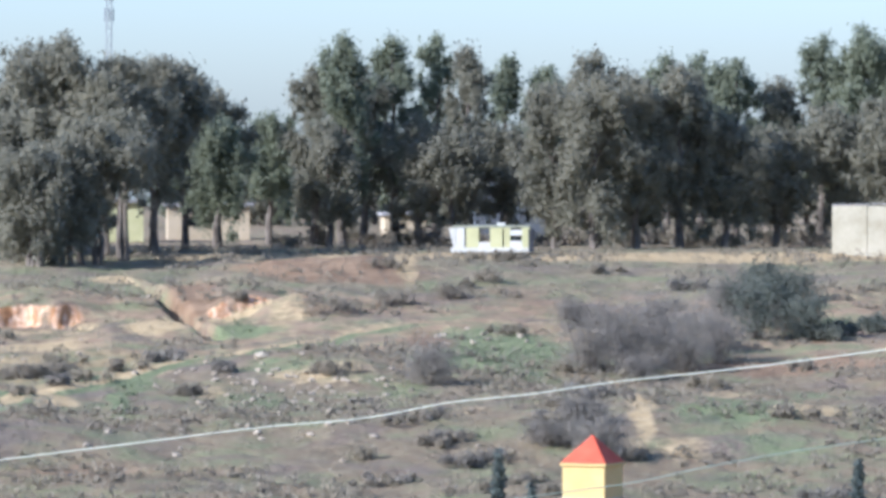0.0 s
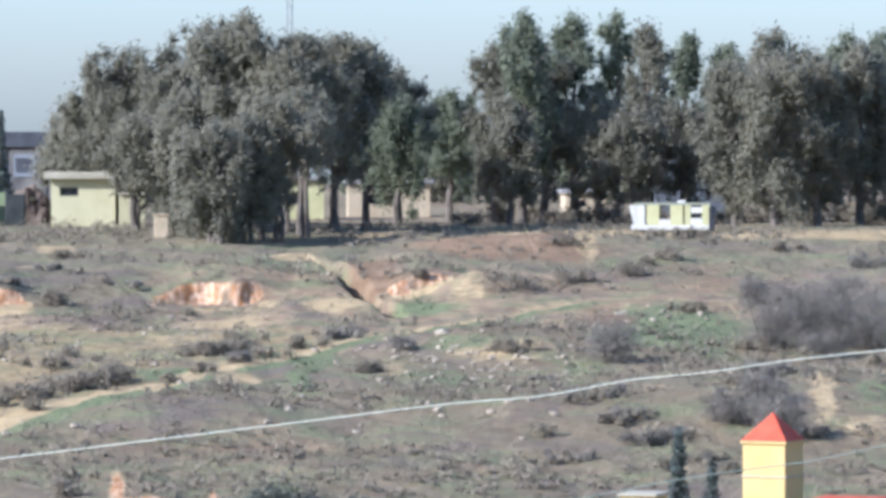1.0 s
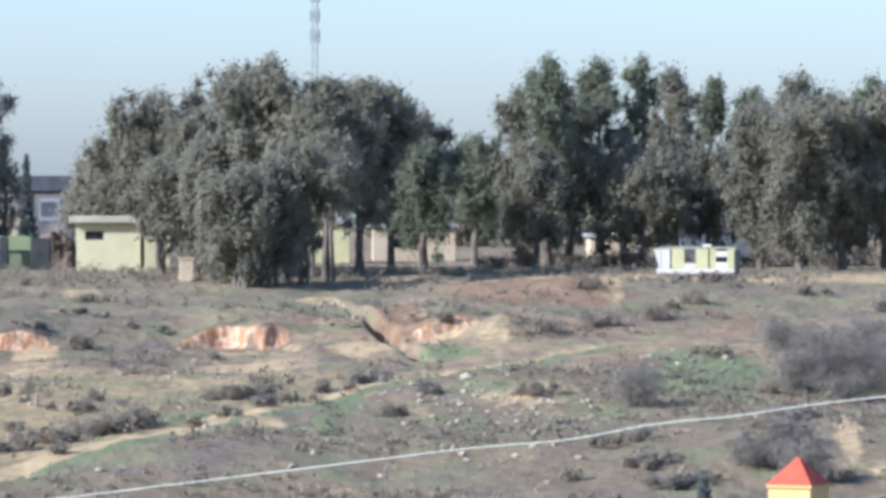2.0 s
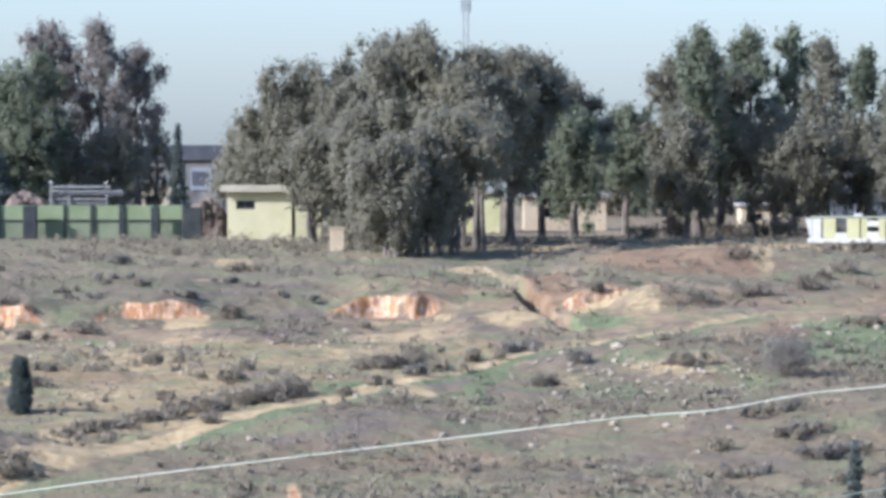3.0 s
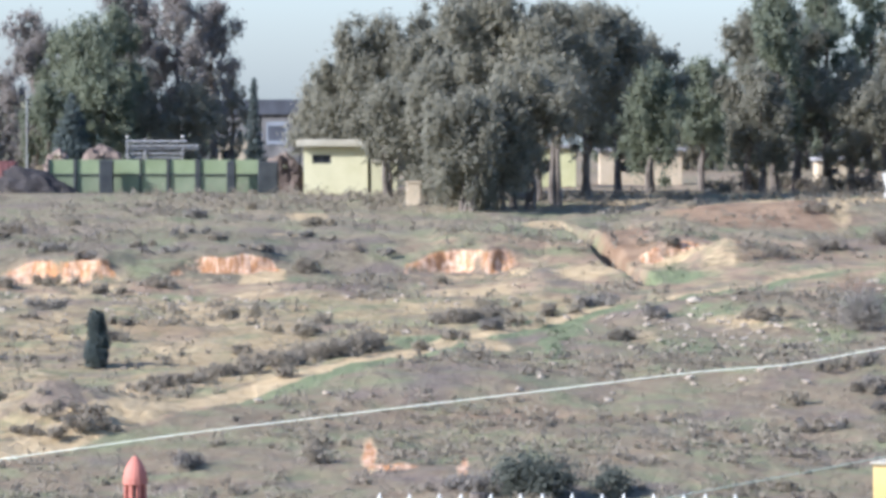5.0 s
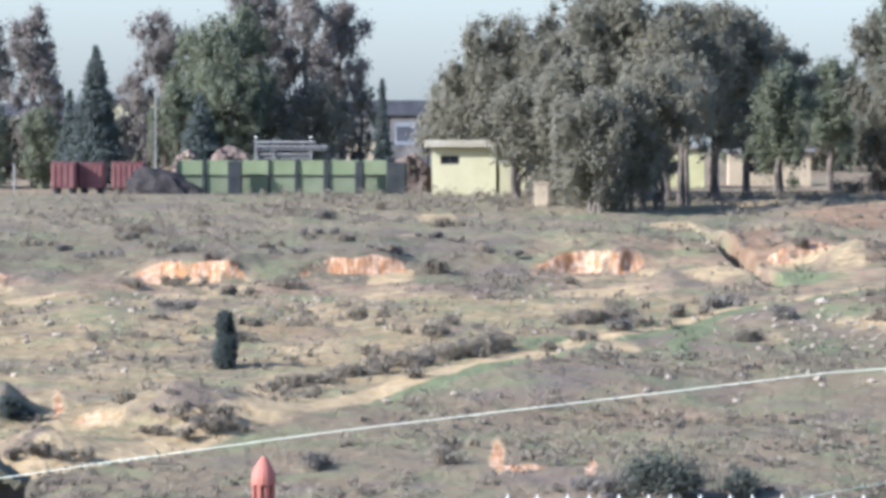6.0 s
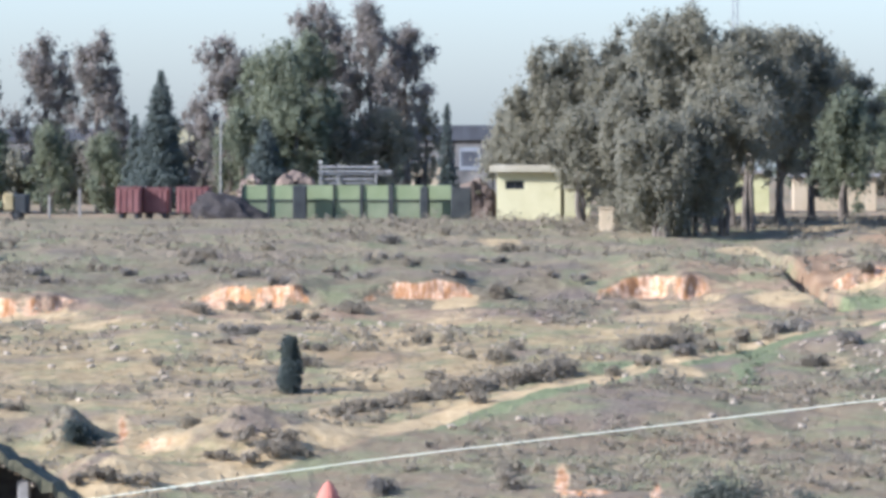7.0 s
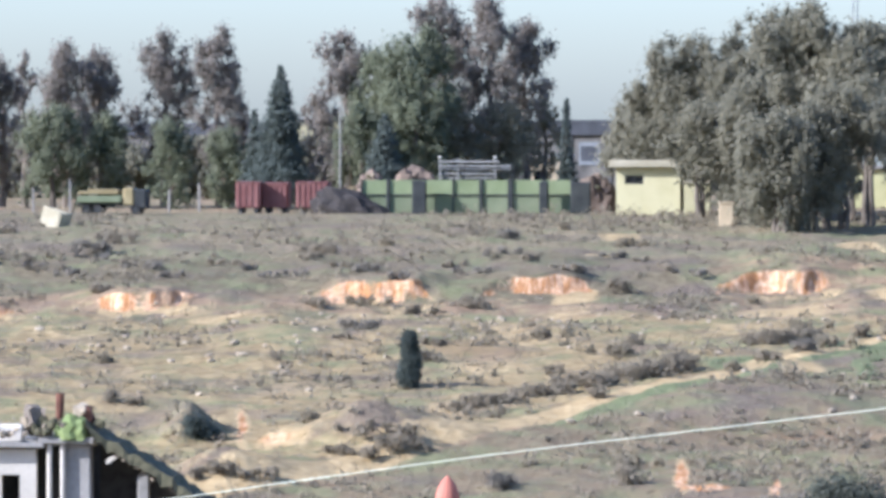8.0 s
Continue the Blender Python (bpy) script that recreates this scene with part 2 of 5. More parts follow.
REDS = [(1670, 470, 50, 32, 0.8), (1840, 500, 50, 22, 0.3), (1900, 425, 180, 32, 0.8), (2700, 590, 200, 14, 0.9), (1250, 760, 200, 30, 0.3), (2080, 560, 70, 40, 0.5),
        (1550, 770, 300, 20, 0.4), (2250, 470, 90, 30, 0.4), (850, 620, 160, 26, 0.35)]


def patches(u, v, spots):
    s = np.zeros_like(u)
    for a, b, w, h, k in spots:
        s = np.maximum(s, k * np.exp(-(((u - a) / w) ** 2 + ((v - b) / h) ** 2) ** 1.5))
    return s


def land():
    xs = np.concatenate([[-2600, -1500, -800, -400, -200, -120, -90, -75], np.arange(-64, 64, 0.2), [66, 75, 90, 120, 200, 400, 800, 1500, 2600]])
    ys = np.concatenate([[-400, -200, -100, -40, 0], np.arange(5, 120, 5), np.arange(120, 184, 1.5), np.arange(184, 256, 0.3), np.arange(256, 286, 0.15), np.arange(286, 322, 0.3), np.arange(322, 420, 1.5),
                         [425, 440, 470, 520, 600, 750, 1000, 1400, 2000, 3000]])
    X, Y = np.meshgrid(xs, ys)
    Z = ground(X, Y)
    r, c = X.shape
    idx = np.arange(r * c).reshape(r, c)
    quads = np.stack([idx[:-1, :-1], idx[:-1, 1:], idx[1:, 1:], idx[1:, :-1]], -1).reshape(-1, 4)
    me = bpy.data.meshes.new("ground")
    me.vertices.add(r * c)
    me.vertices.foreach_set("co", np.stack([X, Y, Z], -1).ravel())
    me.loops.add(quads.size)
    me.loops.foreach_set("vertex_index", quads.ravel())
    me.polygons.add(len(quads))
    me.polygons.foreach_set("loop_start", np.arange(0, quads.size, 4))
    me.polygons.foreach_set("use_smooth", np.ones(len(quads), bool))
    me.update(calc_edges=True)
    # what grows or lies bare where: track and raw soil, green, cut faces, reddish soil
    Yc = np.maximum(Y, 1)
    U = bearing(X, Yc)
    base = np.interp(Y, SLOPE_Y, SLOPE_Z)
    V = LEVEL + FAR * (EYE - base) / Yc
    wob = (rough(X, Y, 3, 44) - 0.5)
    green = patches(U + wob * 60, V + wob * 30, GREENS)
    bare = patches(U + wob * 26, V + wob * 16, BARES)
    red = patches(U + wob * 70, V + wob * 30, REDS)
    tu, tv = np.array(TRACK, float).T
    tw = np.interp(U, [300, 900, 1250, 1600, 2000], [17, 12, 8, 6, 4])
    off = (V + wob * 10 - np.interp(U, tu, tv)) / tw
    worn = np.exp(-off ** 4) * np.interp(U, [900, 1300, 1600, 2000], [1.0, 1.0, 0.75, 0.35]) * (U > -90)
    bare = np.maximum(bare, worn)
    green = np.maximum(green, np.exp(-((off - 1.5) / 1.0) ** 2) * np.interp(U, [800, 1150, 1900, 2100], [0.0, 0.9, 1.0, 0.3]))
    bare = np.maximum(bare, 0.8 * ease(296, 303, Y) * (1 - ease(309, 315, Y)) * ease(1560, 1640, U))
    d = Y - bank_line(U)
    h = cut_height(U + (rough(X, Y, 1.2, 53) - 0.5) * 70) * (0.6 + 0.8 * rough(X, Y, 1.0, 55))
    e = d + (rough(X, Y * 0.3, 3.5, 23) - 0.5) * 1.5 + (rough(X, Y * 0.3, 0.8, 21) - 0.5) * 1.1
    streak = rough(X, Y * 0.2, 0.45, 54)
    cut = np.clip(h * 1.6 - 0.5, 0, 1) * ease(-0.9 - 0.8 * streak, -0.2, e) * (1 - ease(0.2, 0.55, e)) * (0.5 + 1.0 * streak) * (0.35 + 0.75 * ease(0.3, 0.5, rough(X, Y * 0.5, 1.1, 91)))
    cut = np.maximum(cut, patches(U + wob * 14, V + wob * 10, SCARS))
    spill = rough(X, Y, 2.0, 57)
    pale = np.clip(h, 0, 1) * ease(-5.5, -2.0, d + wob * 5) * (1 - ease(-0.7, -0.2, e)) * ease(0.35, 0.6, spill) * 1.1
    bare = np.maximum(bare, pale)
    belt = (rough(X, Y, 7, 81) - 0.5) * 9
    heath = ease(262, 268, Y + belt) * (1 - ease(277, 284, Y + belt)) * (1 - ease(1150, 1400, U))
    heath = np.maximum(heath, 0.55 * (V > np.interp(U, tu, tv) + 16) * ease(180, 190, Y) * (1 - ease(246, 258, Y)))
    olive = ease(274, 284, Y + belt) * (1 - ease(318, 330, Y))
    tan = ease(196, 206, Y) * (1 - ease(254, 260, Y + belt * 0.3)) * (V < np.interp(U, tu, tv) + 4) * (1 - ease(1500, 1750, U)) * (0.55 + 0.6 * rough(X, Y, 5, 82))
    for name, val in (("heath", heath), ("olive", olive), ("tan", tan), ("green", green), ("bare", bare), ("cut", cut), ("red", red)):
        at = me.attributes.new(name, "FLOAT", "POINT")
        at.data.foreach_set("value", val.ravel().astype(np.float32))
    ob = new("ground", me)
    m = bpy.data.materials.new("hillside_soil")
    m.use_nodes = True
    n, k = m.node_tree.nodes, m.node_tree.links
    bsdf = n["Principled BSDF"]
    bsdf.inputs["Roughness"].default_value = 0.95
    bsdf.inputs["Specular IOR Level"].default_value = 0.1
    tc = n.new("ShaderNodeTexCoord")

    def noise_node(scale, detail=6):
        t = n.new("ShaderNodeTexNoise")
        t.inputs["Scale"].default_value, t.inputs["Detail"].default_value = scale, detail
        t.inputs["Roughness"].default_value = 0.65
        k.new(tc.outputs["Object"], t.inputs["Vector"])
        return t.outputs[0]

    def ramp(src, a, b, p0=0.35, p1=0.65):
        r_ = n.new("ShaderNodeValToRGB")
        r_.color_ramp.elements[0].position, r_.color_ramp.elements[1].position = p0, p1
        r_.color_ramp.elements[0].color, r_.color_ramp.elements[1].color = (*a, 1), (*b, 1)
        k.new(src, r_.inputs[0])
        return r_.outputs[0]

    def mix(fac, a, b):
        x_ = n.new("ShaderNodeMix")
        x_.data_type = "RGBA"
        k.new(fac, x_.inputs[0])
        k.new(a, x_.inputs[6])
        k.new(b, x_.inputs[7])
        return x_.outputs[2]

    def masked(name, src, lo=0.25, hi=0.55):
        a_ = n.new("ShaderNodeAttribute")
        a_.attribute_name = name
        s_ = n.new("ShaderNodeMath")
        s_.operation = "MULTIPLY_ADD"
        k.new(src, s_.inputs[0])
        s_.inputs[1].default_value = 0.9
        k.new(a_.outputs["Fac"], s_.inputs[2])
        r_ = n.new("ShaderNodeMapRange")
        r_.inputs[1].default_value, r_.inputs[2].default_value = 0.45 + lo, 0.45 + hi
        k.new(s_.outputs[0], r_.inputs[0])
        return r_.outputs[0]
    big, mid, small, tiny = noise_node(0.09), noise_node(0.5), noise_node(1.7), noise_node(6.0)
    soil = mix(big, ramp(mid, (0.15, 0.115, 0.09), (0.27, 0.215, 0.165)), ramp(small, (0.20, 0.155, 0.115), (0.34, 0.275, 0.20)))
    soil = mix(ramp(noise_node(0.8), (0, 0, 0), (0.8, 0.8, 0.8), 0.52, 0.66), soil, ramp(tiny, (0.27, 0.235, 0.155), (0.38, 0.33, 0.225)))
    soil = mix(masked("olive", mid, 0.2, 0.7), soil, ramp(small, (0.145, 0.124, 0.09), (0.25, 0.217, 0.162)))
    soil = mix(masked("tan", mid, 0.15, 0.6), soil, ramp(small, (0.20, 0.16, 0.11), (0.36, 0.30, 0.205)))
    soil = mix(masked("heath", small, 0.2, 0.7), soil, ramp(small, (0.108, 0.093, 0.069), (0.20, 0.175, 0.13)))
    soil = mix(ramp(noise_node(0.33), (0, 0, 0), (0.8, 0.8, 0.8), 0.47, 0.62), soil, ramp(tiny, (0.115, 0.125, 0.075), (0.21, 0.21, 0.14)))
    soil = mix(ramp(noise_node(0.21), (0, 0, 0), (0.75, 0.75, 0.75), 0.5, 0.64), soil, ramp(tiny, (0.10, 0.085, 0.075), (0.19, 0.16, 0.135)))
    soil = mix(masked("red", small), soil, ramp(mid, (0.165, 0.122, 0.09), (0.265, 0.205, 0.152)))
    soil = mix(masked("green", small), soil, ramp(tiny, (0.115, 0.13, 0.08), (0.195, 0.20, 0.13)))
    soil = mix(masked("bare", small), soil, ramp(small, (0.30, 0.24, 0.16), (0.43, 0.355, 0.25)))
    runs = n.new("ShaderNodeMapping")
    runs.inputs["Scale"].default_value = (4.0, 0.5, 0.9)
    k.new(tc.outputs["Object"], runs.inputs["Vector"])
    washed = n.new("ShaderNodeTexNoise")
    washed.inputs["Scale"].default_value, washed.inputs["Detail"].default_value = 1.0, 5
    k.new(runs.outputs[0], washed.inputs["Vector"])
    earth = mix(ramp(washed.outputs[0], (0, 0, 0), (1, 1, 1), 0.40, 0.56), ramp(tiny, (0.30, 0.185, 0.125), (0.42, 0.27, 0.18)), ramp(noise_node(2.6), (0.49, 0.32, 0.225), (0.65, 0.515, 0.395), 0.36, 0.62))
    soil = mix(masked("cut", tiny), soil, earth)
    hs = n.new("ShaderNodeHueSaturation")
    hs.inputs["Saturation"].default_value, hs.inputs["Value"].default_value = 1.38, 1.2
    k.new(soil, hs.inputs["Color"])
    k.new(hs.outputs[0], bsdf.inputs["Base Color"])
    bp = n.new("ShaderNodeBump")
    bp.inputs["Strength"].default_value, bp.inputs["Distance"].default_value = 1.0, 0.25
    k.new(small, bp.inputs["Height"])
    k.new(bp.outputs[0], bsdf.inputs["Normal"])
    me.materials.append(m)
    return tagged(ob, "dry stony hillside with orange cut banks and a worn track", "ground", kind="structure")


land()


# ---- building blocks ----
def thing(name, place, label, category, group="", kind="", turn=0.0):
    ob = new(name)
    ob.matrix_world = Matrix.Translation(place) @ pose(0, 0, 0, 0, 0, turn)
    return tagged(ob, label, category, group, kind)


def part(name, bm, material, parent, label=""):
    me = bpy.data.meshes.new(name)
    bm.to_mesh(me)
    bm.free()
    me.materials.append(material)
    ob = new(name, me)
    ob.parent = parent
    if label:
        ob["label"] = label
    return ob


def solid(boxes, bevel=0.02):
    """Bevelled boxes, each (x, y, z of the centre, width, depth, height[, turn about z])."""
    bm = bmesh.new()
    for b in boxes:
        x, y, z, w, d, h = b[:6]
        m = pose(x, y, z, 0, 0, b[6] if len(b) > 6 else 0) @ Matrix.Diagonal((w, d, h, 1))
        got = bmesh.ops.create_cube(bm, size=1, matrix=m)
        if bevel:
            edges = {e for v in got["verts"] for e in v.link_edges}
            bmesh.ops.bevel(bm, geom=list(edges), offset=min(bevel, 0.3 * min(w, d, h)), segments=1, affect="EDGES")
    return bm


def rod(a, b, r0, r1=None, sides=8, bm=None):
    bm = bm or bmesh.new()
    a, b = Vector(a), Vector(b)
    m = Matrix.Translation((a + b) / 2) @ (b - a).to_track_quat("Z", "Y").to_matrix().to_4x4()
    bmesh.ops.create_cone(bm, cap_ends=True, segments=sides, radius1=r0, radius2=r0 if r1 is None else r1, depth=(b - a).length, matrix=m)
    return bm


def frame_around(x, y, z, w, h, t=0.08, d=0.1):
    return solid([(x - w / 2, y, z, t, d, h + t), (x + w / 2, y, z, t, d, h + t), (x, y, z + h / 2, w - t, d, t), (x, y, z - h / 2, w - t, d, t)], 0.01)


def wall_with_hole(w, h, t, hx, hz, hw, hh, y=0.0):
    """A wall across x, standing on z = 0, with one opening centred at hx, hz."""
    l, r = hx - hw / 2, hx + hw / 2
    return solid([((-w / 2 + l) / 2, y, h / 2, l + w / 2, t, h), ((w / 2 + r) / 2, y, h / 2, w / 2 - r, t, h),
                  (hx, y, (hz - hh / 2) / 2, hw, t, hz - hh / 2), (hx, y, (hz + hh / 2 + h) / 2, hw, t, h - hz - hh / 2)], 0)


SUNWARD = tuple(sun_way * 0.4)


def leaf_mesh(name, centres, normals, size, rng, droop=0.0, slim=0.55, wild=0.5):
    """Many small three-cornered leaves at the given places."""
    n = len(centres)
    nrm = normals + np.array(SUNWARD) + rng.normal(0, wild, (n, 3))
    nrm /= np.linalg.norm(nrm, axis=1, keepdims=True) + 1e-9
    t = rng.normal(0, 1, (n, 3))
    t[:, 2] -= droop
    t -= nrm * np.sum(t * nrm, 1, keepdims=True)
    t /= np.linalg.norm(t, axis=1, keepdims=True) + 1e-9
    b = np.cross(nrm, t)
    s = size * rng.uniform(0.6, 1.35, (n, 1))
    P = np.stack([centres - t * s * 0.5 + b * s * slim * 0.5, centres + t * s * 0.6, centres - t * s * 0.5 - b * s * slim * 0.5], 1).reshape(-1, 3)
    me = bpy.data.meshes.new(name)
    me.vertices.add(3 * n)
    me.vertices.foreach_set("co", P.ravel())
    me.loops.add(3 * n)
    me.loops.foreach_set("vertex_index", np.arange(3 * n))
    me.polygons.add(n)
    me.polygons.foreach_set("loop_start", np.arange(0, 3 * n, 3))
    me.update(calc_edges=True)
    return me


def lobes_to_leaves(lobes, per, rng, hollow=0.55, loose=False):
    C, N = [], []
    for c, rad in lobes:
        k = max(12, int(per * rad[0] * (rad[2] + rad[0]) * 0.5))
        d = rng.normal(0, 1, (k, 3))
        d /= np.linalg.norm(d, axis=1, keepdims=True)
        r = rng.uniform(hollow, 1.0, (k, 1)) ** 0.7 * (0.82 + 0.3 * rng.random((k, 1)))
        if loose:
            r = np.minimum(1.9, np.abs(rng.normal(0, 0.8, (k, 1))) + 0.15)
        C.append(np.array(c) + d * r * np.array(rad))
        N.append(d / np.array(rad) * rad[0])
    return np.concatenate(C), np.concatenate(N)


def tree(name, u, y, v_top, width, label, material=None, v_base=None, crown=0.25, group="eucalyptus grove", stems=1, per=640, size=0.23, lean=0.0, category="tree", dense=3.1, spread=1.14):
    """A tall tree: tapered stems with limbs, and a ragged crown of leaf clumps."""
    seed = int(u * 7 + y * 13 + v_top) % 100000
    rng = np.random.default_rng(seed)
    at = on_ground(u, y, 0.1) if v_base is None else spot(u, v_base, y)
    top = spot(u, v_top - 9, y).z
    H, W = top - at.z, width * y / FAR
    ob = thing(name, at, label, category, group)
    bm = bmesh.new()
    lobes = []
    z0 = H * crown
    W *= spread
    n = max(30, int(dense * W * (H - z0)))
    tips = []
    # limb heads, each a loose ball of clumps with gaps between
    heads = max(10, int(0.22 * W * (H - z0)))
    for j in range(heads):
        f = (j + 0.6 * rng.random()) / heads
        prof = math.sin(math.pi * (0.2 + 0.68 * f)) ** 0.6
        a = j * 2.4 + rng.uniform(-0.6, 0.6)
        R = min(1.5, W * rng.uniform(0.19, 0.31)) * (1.1 - 0.3 * f)
        r = max(0.0, W / 2 * prof - 0.7 * R) * rng.uniform(0.55, 1.1)
        bx, by, bz = r * math.cos(a) + lean * f, r * math.sin(a) * 0.85, min(H - 1.2 * R, z0 + (H - z0) * (0.08 + 0.8 * f))
        tips.append((bx, by, bz))
        for i in range(max(7, n // heads)):
            o = rng.normal(0, 1, 3)
            o *= R * rng.random() ** 0.4 / np.linalg.norm(o)
            rl = rng.uniform(0.26, 0.52) * min(1.0, W * 0.22)
            lobes.append(((bx + o[0], by + o[1], min(H - 1.3 * rl, bz + 1.2 * o[2])), (rl, rl, rl * rng.uniform(1.0, 1.6))))
    for i in range(14):
        f = i / 13
        rl = min(W * 0.12, 0.5) * rng.uniform(0.7, 1.1)
        c = (rng.normal(0, 0.03 + 0.2 * f) * W + lean, rng.normal(0, 0.03 + 0.15 * f) * W, H - rl * 1.3 - f * min(2.6, 0.32 * H))
        lobes.append((c, (rl, rl, rl * 1.5)))
    tips.append((lean, 0, H - 0.6))
    bases = [(rng.uniform(-0.5, 0.5) * (stems - 1) * 0.5, rng.uniform(-0.3, 0.3) * (stems - 1), 0) for _ in range(stems)]
    for j, b0 in enumerate(bases):
        r0 = 0.10 + 0.018 * H / math.sqrt(stems)
        pts = [Vector(b0)]
        for q in range(1, 6):
            pts.append(Vector((b0[0] * (1 + q * 0.25) + rng.normal(0, 0.12), b0[1] + rng.normal(0, 0.12), H * 0.82 * q / 5)))
        for q in range(5):
            rod(pts[q], pts[q + 1], r0 * (1 - q * 0.17), r0 * (1 - (q + 1) * 0.17), 7, bm)
        for c in tips[j::max(1, stems * 2)]:
            q = min(5, max(1, int((c[2] / H - 0.12) / 0.82 * 5)))
            rod(pts[q], c, r0 * 0.32, 0.02, 5, bm)
    part("trunk", bm, M_BARK, ob)
    C, N = lobes_to_leaves(lobes, per, rng, 0.12, True)
    keep = C[:, 2] < H + 0.15 + rng.normal(0, 0.2, len(C))
    C, N = C[keep], N[keep]
    axis = C * np.array([1.0, 1.0, 0.0]) / (0.5 * W)
    N = 0.6 * N / (np.linalg.norm(N, axis=1, keepdims=True) + 1e-9) + 0.7 * axis
    N[:, 2] += 0.3
    me = leaf_mesh("crown", C, N, size, rng, 0.9, 0.6, 0.85)
    me.materials.append(material or M_LEAF)
    crown_ob = new("crown", me)
    crown_ob.parent = ob
    return ob


def shrub(name, place, w, h, label, material, group="hillside shrubs", leaves=500, size=0.2, category="shrub", depth=None, slim=0.55, column=False):
    rng = np.random.default_rng(int(abs(place[0]) * 131 + place[1] * 17) % 99991)
    ob = thing(name, (place[0], place[1], place[2] - 0.05), label, category, group)
    bm = bmesh.new()
    lobes = []
    k = max(5, int(2.2 * w * h) + 4)
    dep = depth or w
    for i in range(k):
        rl = rng.uniform(0.22, 0.42) * min(w, h)
        c = (rng.uniform(-0.5, 0.5) * max(0.02, w - 1.2 * rl), rng.uniform(-0.5, 0.5) * max(0.02, dep - 1.2 * rl), rl * 0.7 + rng.uniform(0, 1) * max(0.02, h - 1.7 * rl))
        if column:
            rl = 0.46 * w * (1.05 - 0.35 * i / k)
            c = (c[0] * 0.3, c[1] * 0.3, rl * 0.8 + (h - 1.7 * rl) * i / (k - 1))
        lobes.append((c, (rl, rl, rl)))
        rod((c[0] * 0.25, c[1] * 0.25, 0), c, 0.035, 0.012, 4, bm)
    tagged(part("stem", bm, M_BARK, ob), kind="stuff")
    size *= 0.72
    C, N = lobes_to_leaves(lobes, 1.5 * leaves / k / (0.3 * min(w, h)) ** 2, rng, 0.35, not column)
    C[:, 2] = np.abs(C[:, 2]) * (1.0 if column else 0.85) + 0.02
    N[:, 2] += 0.5
    me = leaf_mesh("foliage", C, N, size, rng, 0.2, slim, 0.8)
    me.materials.append(material)
    f = new("foliage", me)
    f.parent = ob
    return ob


def rock_mesh(seed, flat=0.7, material=None):
    rng = random.Random(seed)
    bm = bmesh.new()
    bmesh.ops.create_icosphere(bm, subdivisions=1, radius=0.5)
    for v in bm.verts:
        v.co *= rng.uniform(0.7, 1.25)
        v.co.z *= flat
    me = bpy.data.meshes.new("stone")
    bm.to_mesh(me)
    bm.free()
    me.materials.append(material or M_STONE)
    return me


# ---- the plateau: huts, fence, vehicles ----
def hut():
    y = 320.0
    a, b = spot(1095, 380, y), spot(1208, 380, y)
    w = b.x - a.x
    ob = thing("guard_hut", ((a.x + b.x) / 2, y, 0), "small cream rendered guard hut with a flat overhanging slab roof", "hut", turn=-4)
    h = 2.78
    part("front_wall", wall_with_hole(w, h + 0.3, 0.2, -0.82, h - 0.42 + 0.0, 1.1, 0.5, -1.5), M_CREAM, ob).location.z = -0.3
    for s in (-1, 1):
        part("side_wall", solid([(s * (w / 2 - 0.1), 0.05, h / 2 - 0.15, 0.2, 2.88, h + 0.3)], 0), M_CREAM, ob)
    part("back_wall", solid([(0, 1.59, h / 2 - 0.15, w, 0.2, h + 0.3)], 0), M_CREAM, ob)
    part("roof_slab", solid([(0.12, 0, h + 0.22, w + 1.0, 4.2, 0.42)], 0.04), M_CREAM_SLAB, ob, "pale overhanging roof slab")
    win = part("window", frame_around(-0.82, -1.5, h - 0.72, 1.04, 0.44, 0.07, 0.12), M_DARK, ob)
    part("pane", solid([(-0.82 - 0.26, -1.47, h - 0.72, 0.46, 0.02, 0.4), (-0.82 + 0.26, -1.47, h - 0.72, 0.46, 0.02, 0.4)], 0), M_GLASS, win)
    part("mullion", solid([(-0.82, -1.5, h - 0.72, 0.06, 0.1, 0.4)], 0), M_DARK, win)
    # lower annexe beside it
    c = spot(1234, 380, y - 0.6)
    an = thing("annexe", (c.x, y - 0.6, 0), "low cream rendered annexe half hidden by the trees", "hut")
    part("wall", solid([(0, 0, 0.85, 1.5, 2.6, 2.0)], 0.02), M_CREAM, an)
    part("roof_slab", solid([(0, 0, 1.93, 1.6, 2.9, 0.14)], 0.02), M_CREAM_SLAB, an)


hut()


